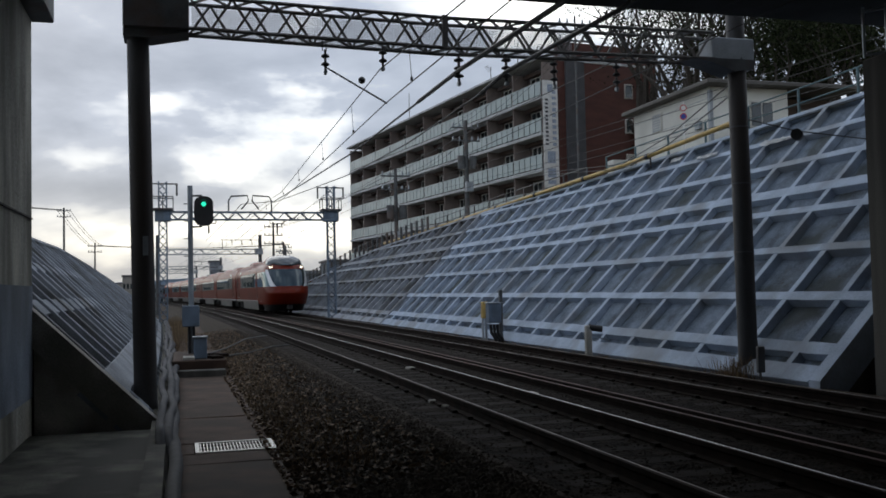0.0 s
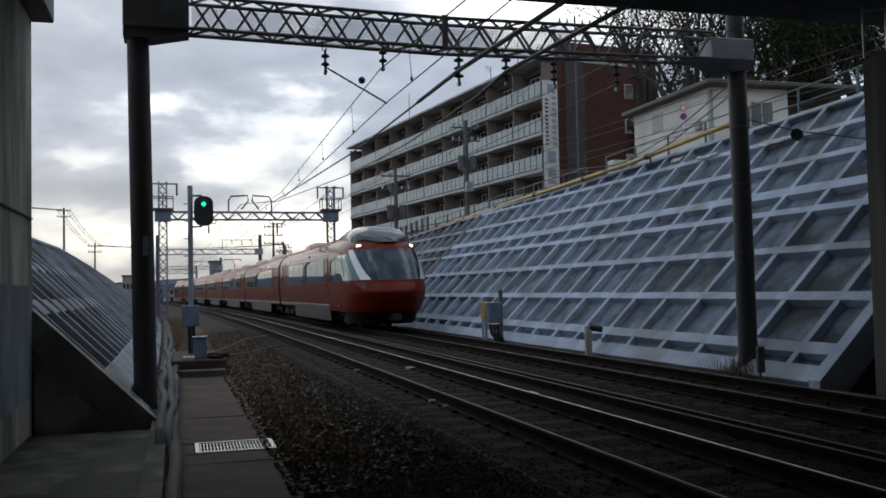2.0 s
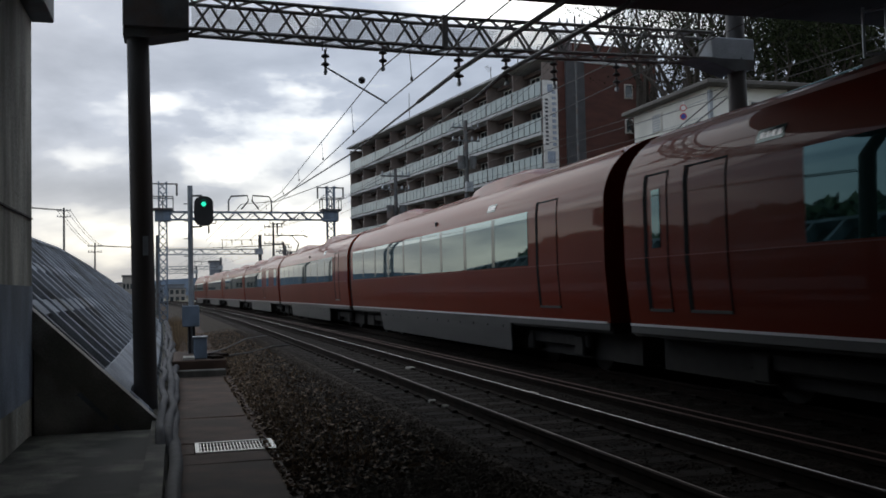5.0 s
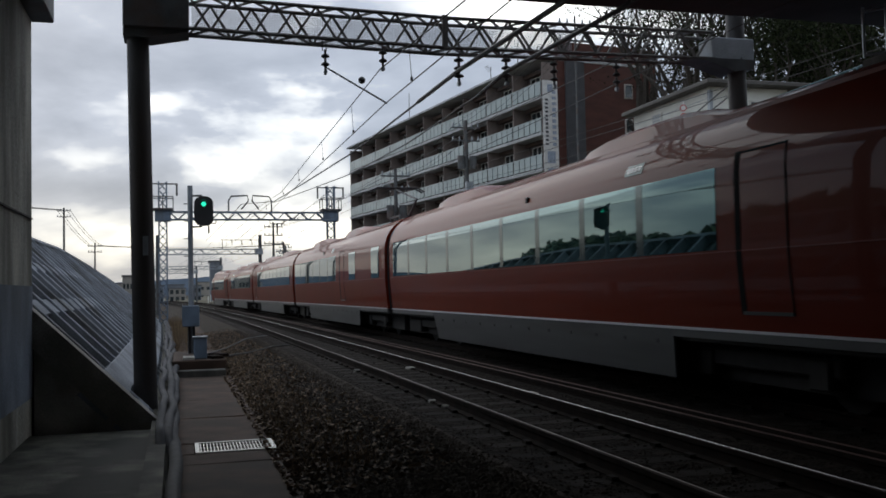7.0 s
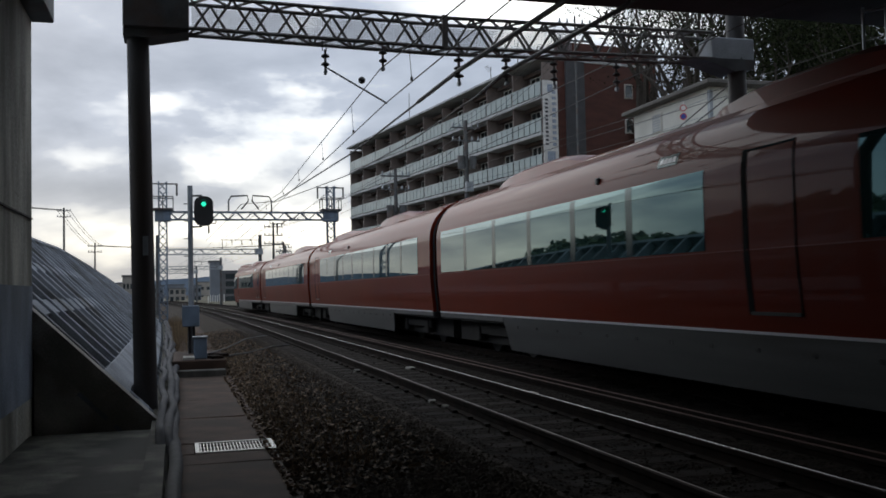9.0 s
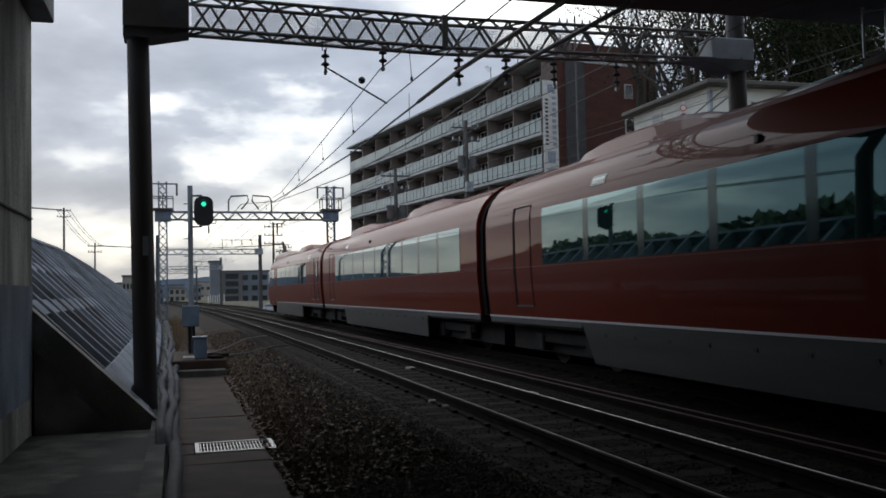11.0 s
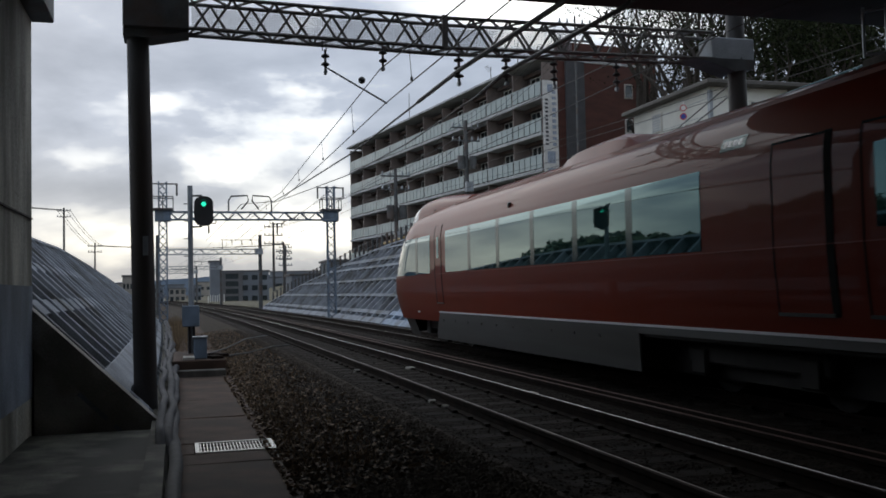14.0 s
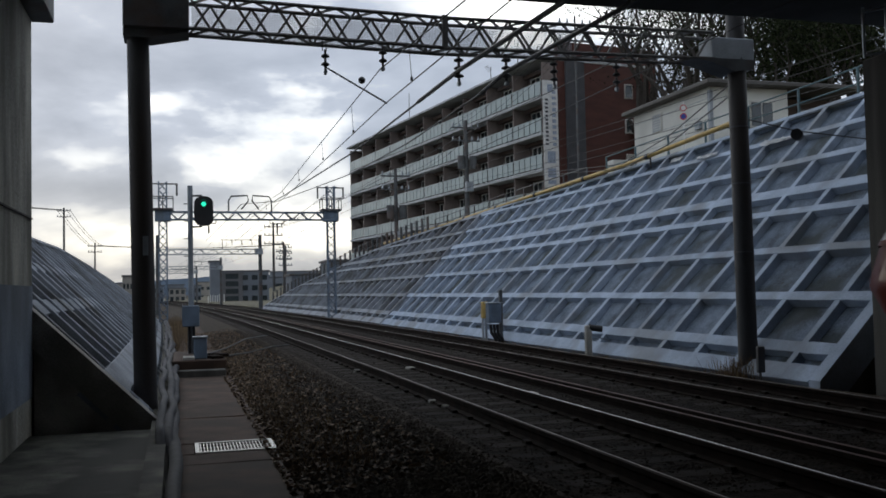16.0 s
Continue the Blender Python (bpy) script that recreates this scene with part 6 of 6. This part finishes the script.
def branch(g, p, d, length, r, depth, rng, tips):
    pts, rs = [p], [r]
    n = 4
    for k in range(n):
        d = (d + Vector((rng.uniform(-1, 1), rng.uniform(-1, 1), rng.uniform(-0.3, 0.6))) * 0.16).normalized()
        p = p + d * (length / n)
        pts.append(p)
        rs.append(r * (1 - 0.5 * (k + 1) / n))
    g.tube(pts, rs, 6 if depth > 2 else 4, cap=False)
    tips.append(pts[-1])
    if depth > 2:
        tips.append(pts[2])
    if depth:
        for k in range(rng.choice((2, 3, 3)) + (1 if depth > 2 else 0)):
            i = rng.randint(2, n)
            out = Vector((rng.uniform(-1, 1), rng.uniform(-1, 1), rng.uniform(0.05, 0.9))).normalized()
            branch(g, pts[i], (d * 0.6 + out * 0.75).normalized(), length * rng.uniform(0.5, 0.75), rs[i] * 0.68, depth - 1, rng, tips)


def tree(x, y, z, height, seed, leafy):
    rng = random.Random(seed)
    root = thing("tree", "dense dark evergreen tree on the hill" if leafy else "bare winter tree with fine twigs on the hill", "tree", "trees on the hill")
    g, tips = Geo(), []
    branch(g, Vector((x, y, z)), Vector((rng.uniform(-0.08, 0.08), rng.uniform(-0.08, 0.08), 1)).normalized(), height * 0.42, height * 0.024, 4 if not leafy else 3, rng, tips)
    part("trunk", g, BARK, root, "forking trunk and limbs", True)
    if leafy:
        nr = np.random.default_rng(seed)
        k = leafy * 12
        c = np.repeat(np.array([tuple(q) for q in tips]), k, 0)
        m = len(c)
        c = c + nr.normal(0, 0.62, (m, 3)) * (1, 1, 0.75)
        u, v = nr.normal(0, 1, (m, 3)), nr.normal(0, 1, (m, 3))
        u /= np.linalg.norm(u, axis=1, keepdims=True)
        v -= u * (u * v).sum(1, keepdims=True)
        v /= np.linalg.norm(v, axis=1, keepdims=True)
        sz = 0.05 + 0.075 * nr.random((m, 1))
        V = np.stack([c - u * sz, c + v * sz * 0.55, c + u * sz, c - v * sz * 0.55], 1).reshape(-1, 3)
        F = np.arange(4 * m).reshape(-1, 4)
        me = bpy.data.meshes.new("crown")
        me.from_pydata(V.tolist(), [], F.tolist())
        me.materials.append(LEAF)
        tagged(part("crown", me, None, root, "crown of small dark leaves"), kind="stuff")


def hill_z(x):
    return float(np.interp(x, (15, 26, 45, 75, 140), (5.3, 5.4, 8.8, 15, 17)))


for i, (x, y, h, leafy) in enumerate(((36, 42, 12, 12), (33, 39, 10, 12), (40, 47, 13, 12), (34, 42.5, 11.5, 12), (38, 48, 13, 12), (30, 37.5, 8.5, 12), (34, 46, 12, 5), (38, 51, 13.5, 5), (30, 40.5, 8.5, 5),
                                      (33, 47, 8, 3), (37, 53, 9, 2), (30.5, 43.5, 8, 4), (33, 55, 7, 4), (35, 58, 10, 5), (33, 61, 14, 9), (36, 66, 15, 9), (33.5, 58.5, 13, 6), (44, 56, 13, 8),
                                      (31, 49.5, 11.5, 0), (34, 55, 12.5, 0), (36, 56, 13, 0), (35, 52, 12.5, 0))):
    tree(x, y, hill_z(x) - 0.3, h * (1.65 if y > 48 else 1.35), 100 + i, leafy)


def shrub_bank():
    """Evergreen shrubs on the bank beyond the near slope, which the train's windows mirror."""
    nr = np.random.default_rng(21)
    V, F, n = [], [], 0
    for _ in range(16000):
        s, o = 4 + 68 * nr.random(), -14.5 - 10 * nr.random()
        top = 3.4 + (1.5 + 0.6 * math.sin(s * 0.21) + 0.3 * math.sin(s * 0.9) + 1.5 * max(0.0, 1 - s / 30)) * min(1.0, (-o - 13) / 5)
        c = np.array(on_line(s, o, 1.6 + (top - 1.6) * nr.random()))
        u, v = nr.normal(0, 1, 3), nr.normal(0, 1, 3)
        u /= np.linalg.norm(u)
        v -= u * (u @ v)
        v /= np.linalg.norm(v)
        sz = 0.3 + 0.3 * nr.random()
        V.append([c - u * sz, c + v * sz * 0.6, c + u * sz, c - v * sz * 0.6])
        F.append((n, n + 1, n + 2, n + 3))
        n += 4
    me = bpy.data.meshes.new("shrubs")
    me.from_pydata(np.concatenate(V).tolist(), [], F)
    me.materials.append(HILLLEAF)
    tagged(new("shrubs", me), "green shrubs on the bank mirrored in train windows", "shrubs", kind="stuff")


shrub_bank()


# ---- far town ----
def far_building(x0, x1, y0, y1, z0, z1, mat, label, rows=0, cols=0, roof=None):
    root = thing("far_building", label, "building", "far town")
    g = Geo()
    g.box(((x0 + x1) / 2, (y0 + y1) / 2, (z0 + z1) / 2), (x1 - x0, y1 - y0, z1 - z0), cham=0.03)
    part("wall", g, mat, root)
    g = Geo()
    g.box(((x0 + x1) / 2, (y0 + y1) / 2, z1 + 0.1), (x1 - x0 + 0.4, y1 - y0 + 0.4, 0.25), cham=0.03)
    part("roof", g, roof or GREYWALL, root)
    for r in range(rows):
        for c in range(cols):
            g = Geo()
            g.box((x0 + (x1 - x0) * (c + 0.5) / cols, y0 - 0.02, z0 + 0.9 + (z1 - z0 - 0.6) * r / rows + 0.5), ((x1 - x0) / cols * 0.6, 0.1, 0.9))
            part("window", g, PANE, root)


def far_town():
    DUSK = material("far_grey_wall", (0.17, 0.19, 0.22), 0.8, scale=0.4, fine=6, vary=0.15, bump=0)
    TAN = material("far_tan_wall", (0.3, 0.28, 0.25), 0.8, scale=0.4, fine=6, vary=0.15, bump=0)
    far_building(5.0, 6.9, 168, 172, -1, 7.0, DUSK, "narrow grey lift tower of a far building")
    far_building(7.0, 15.6, 172, 186, -1, 5.3, DUSK, "grey far building with a curved dark front", 3, 5)
    far_building(6.9, 10.6, 168, 171.9, -1, 4.9, GREYWALL, "stair block with open landings", 4, 1)
    far_building(12.4, 17.4, 108, 114, -0.4, 3.3, DUSK, "low house beyond the slope", 1, 3, STEEL)
    far_building(15.5, 20.5, 100, 106, -0.4, 4.6, DUSK, "low house behind the fence", 1, 3, STEEL)
    for i, (x, y, w, h) in enumerate(((-9.8, 170, 1.8, 4.7), (-6.5, 200, 3, 3.2), (-2.5, 210, 3.5, 2.6), (2.0, 215, 2.4, 3.2), (-14, 260, 6, 3.6), (-4, 290, 5, 4.2), (5, 300, 7, 5.0), (16, 260, 12, 5.5), (-28, 300, 12, 5), (28, 300, 20, 8))):
        far_building(x, x + w, y, y + 6, -1, h, DUSK if i % 2 else TAN, "small far town building", 2, 3)
    g = Geo()
    rows = []
    for row in (0, 1):
        rows.append([(x, 1500 + 40 * row, (-1 if row == 0 else 26 + 14 * noise.noise(Vector((x * 0.004, 0.3, 0))) + 5 * noise.noise(Vector((x * 0.02, 2, 0))))) for x in range(-1500, 1501, 25)])
    g.grid(rows)
    solid("backdrop_hills", g, material("far_blue_hills", (0.09, 0.12, 0.16), 0.95, scale=0.01, fine=0.1, vary=0.2, bump=0), "low blue grey hills on the horizon", "hills", "structure")
    # parked pale car shapes and a low white railing near the far crossing
    g = Geo()
    for k in range(8):
        p = on_line(150, 9.6 + k * 0.35)
        g.box((p.x, p.y, 0.2 + 0.1 * (k % 3)), (0.12, 0.12, 1.6 + 0.2 * (k % 2)))
    solid("white_fence", g, WHITE, "white slatted fence beside the far crossing", "fence")


far_town()


# ---- dry grass ----
def grass():
    rng = np.random.default_rng(9)
    V, F, n = [], [], 0
    spots = [(on_line(13.7 + rng.normal(0, 0.22), 9.1 + rng.normal(0, 0.16)), 0.32) for _ in range(160)]
    spots += [(on_line(27 + 34 * rng.random(), -0.1 + 0.9 * rng.random()), 0.45) for _ in range(700)]
    spots += [(on_line(9 + 22 * rng.random() ** 1.2, 0.95 + 1.0 * rng.random() ** 1.8), 0.05) for _ in range(4200)]
    spots += [(on_line(13 + 40 * rng.random(), 8.75 + 0.3 * rng.random()), 0.12) for _ in range(900)]
    for p, h in spots:
        z0 = float(np.interp(p.x, (0.9, 1.2, 1.6, 2.45, 8), (-0.43, -0.37, -0.33, -0.2, -0.26)))
        for _ in range(3):
            a = rng.random() * 6.28
            hh = h * (0.5 + rng.random())
            lean = rng.normal(0, 0.35, 2) * hh
            b = np.array((p.x + rng.normal(0, 0.04), p.y + rng.normal(0, 0.04), z0))
            w = np.array((math.cos(a), math.sin(a), 0)) * 0.007
            V.append([b - w, b + w, b + np.array((lean[0], lean[1], hh))])
            F.append((n, n + 1, n + 2))
            n += 3
    me = bpy.data.meshes.new("dry_grass")
    me.from_pydata(np.concatenate(V).tolist(), [], F)
    me.materials.append(material("dry_grass_straw", (0.15, 0.1, 0.06), 0.9, scale=2, fine=20, vary=0.4, bump=0, island=0.6, tint=(0.2, 0.14, 0.075)))
    tagged(new("dry_grass", me), "dry brown grass tufts beside the walkway and pole", "grass", kind="stuff")


grass()


def leaf_litter():
    nr = np.random.default_rng(17)
    m = 9000
    s, o = 8 + 34 * nr.random(m) ** 1.2, 0.92 + 1.5 * nr.random(m) ** 1.7
    z = np.interp(o, (0.9, 1.0, 1.2, 1.6, 2.45), (-0.34, -0.36, -0.36, -0.315, -0.17)) + 0.02 * nr.random(m)
    c = np.array([tuple(on_line(a, b, d)) for a, b, d in zip(s, o, z)])
    u, v = nr.normal(0, 1, (m, 3)) * (1, 1, 0.35), nr.normal(0, 1, (m, 3)) * (1, 1, 0.35)
    u /= np.linalg.norm(u, axis=1, keepdims=True)
    v -= u * (u * v).sum(1, keepdims=True)
    v /= np.linalg.norm(v, axis=1, keepdims=True)
    sz = 0.018 + 0.022 * nr.random((m, 1))
    V = np.stack([c - u * sz, c + v * sz * 0.6, c + u * sz, c - v * sz * 0.6], 1).reshape(-1, 3)
    me = bpy.data.meshes.new("leaf_litter")
    me.from_pydata(V.tolist(), [], np.arange(4 * m).reshape(-1, 4).tolist())
    me.materials.append(material("dead_leaves", (0.11, 0.072, 0.044), 0.85, scale=2, fine=20, vary=0.4, bump=0, island=0.6, tint=(0.15, 0.105, 0.066)))
    tagged(new("leaf_litter", me), "scattered brown dead leaves on the ballast edge", "leaves", kind="stuff")


leaf_litter()


# ---- sleepers ----
def sleepers():
    me = sleeper_mesh()
    for root, c in ((trackA, XA), (trackB, XB)):
        s = 3.0
        for i in range(140):
            th = heading(s)
            o = part("sleeper", me, None, root)
            o.matrix_basis = Matrix.Translation(on_line(s, c, 0)) @ Matrix.Rotation(th, 4, "Z")
            s += 0.62


sleepers()

motions()
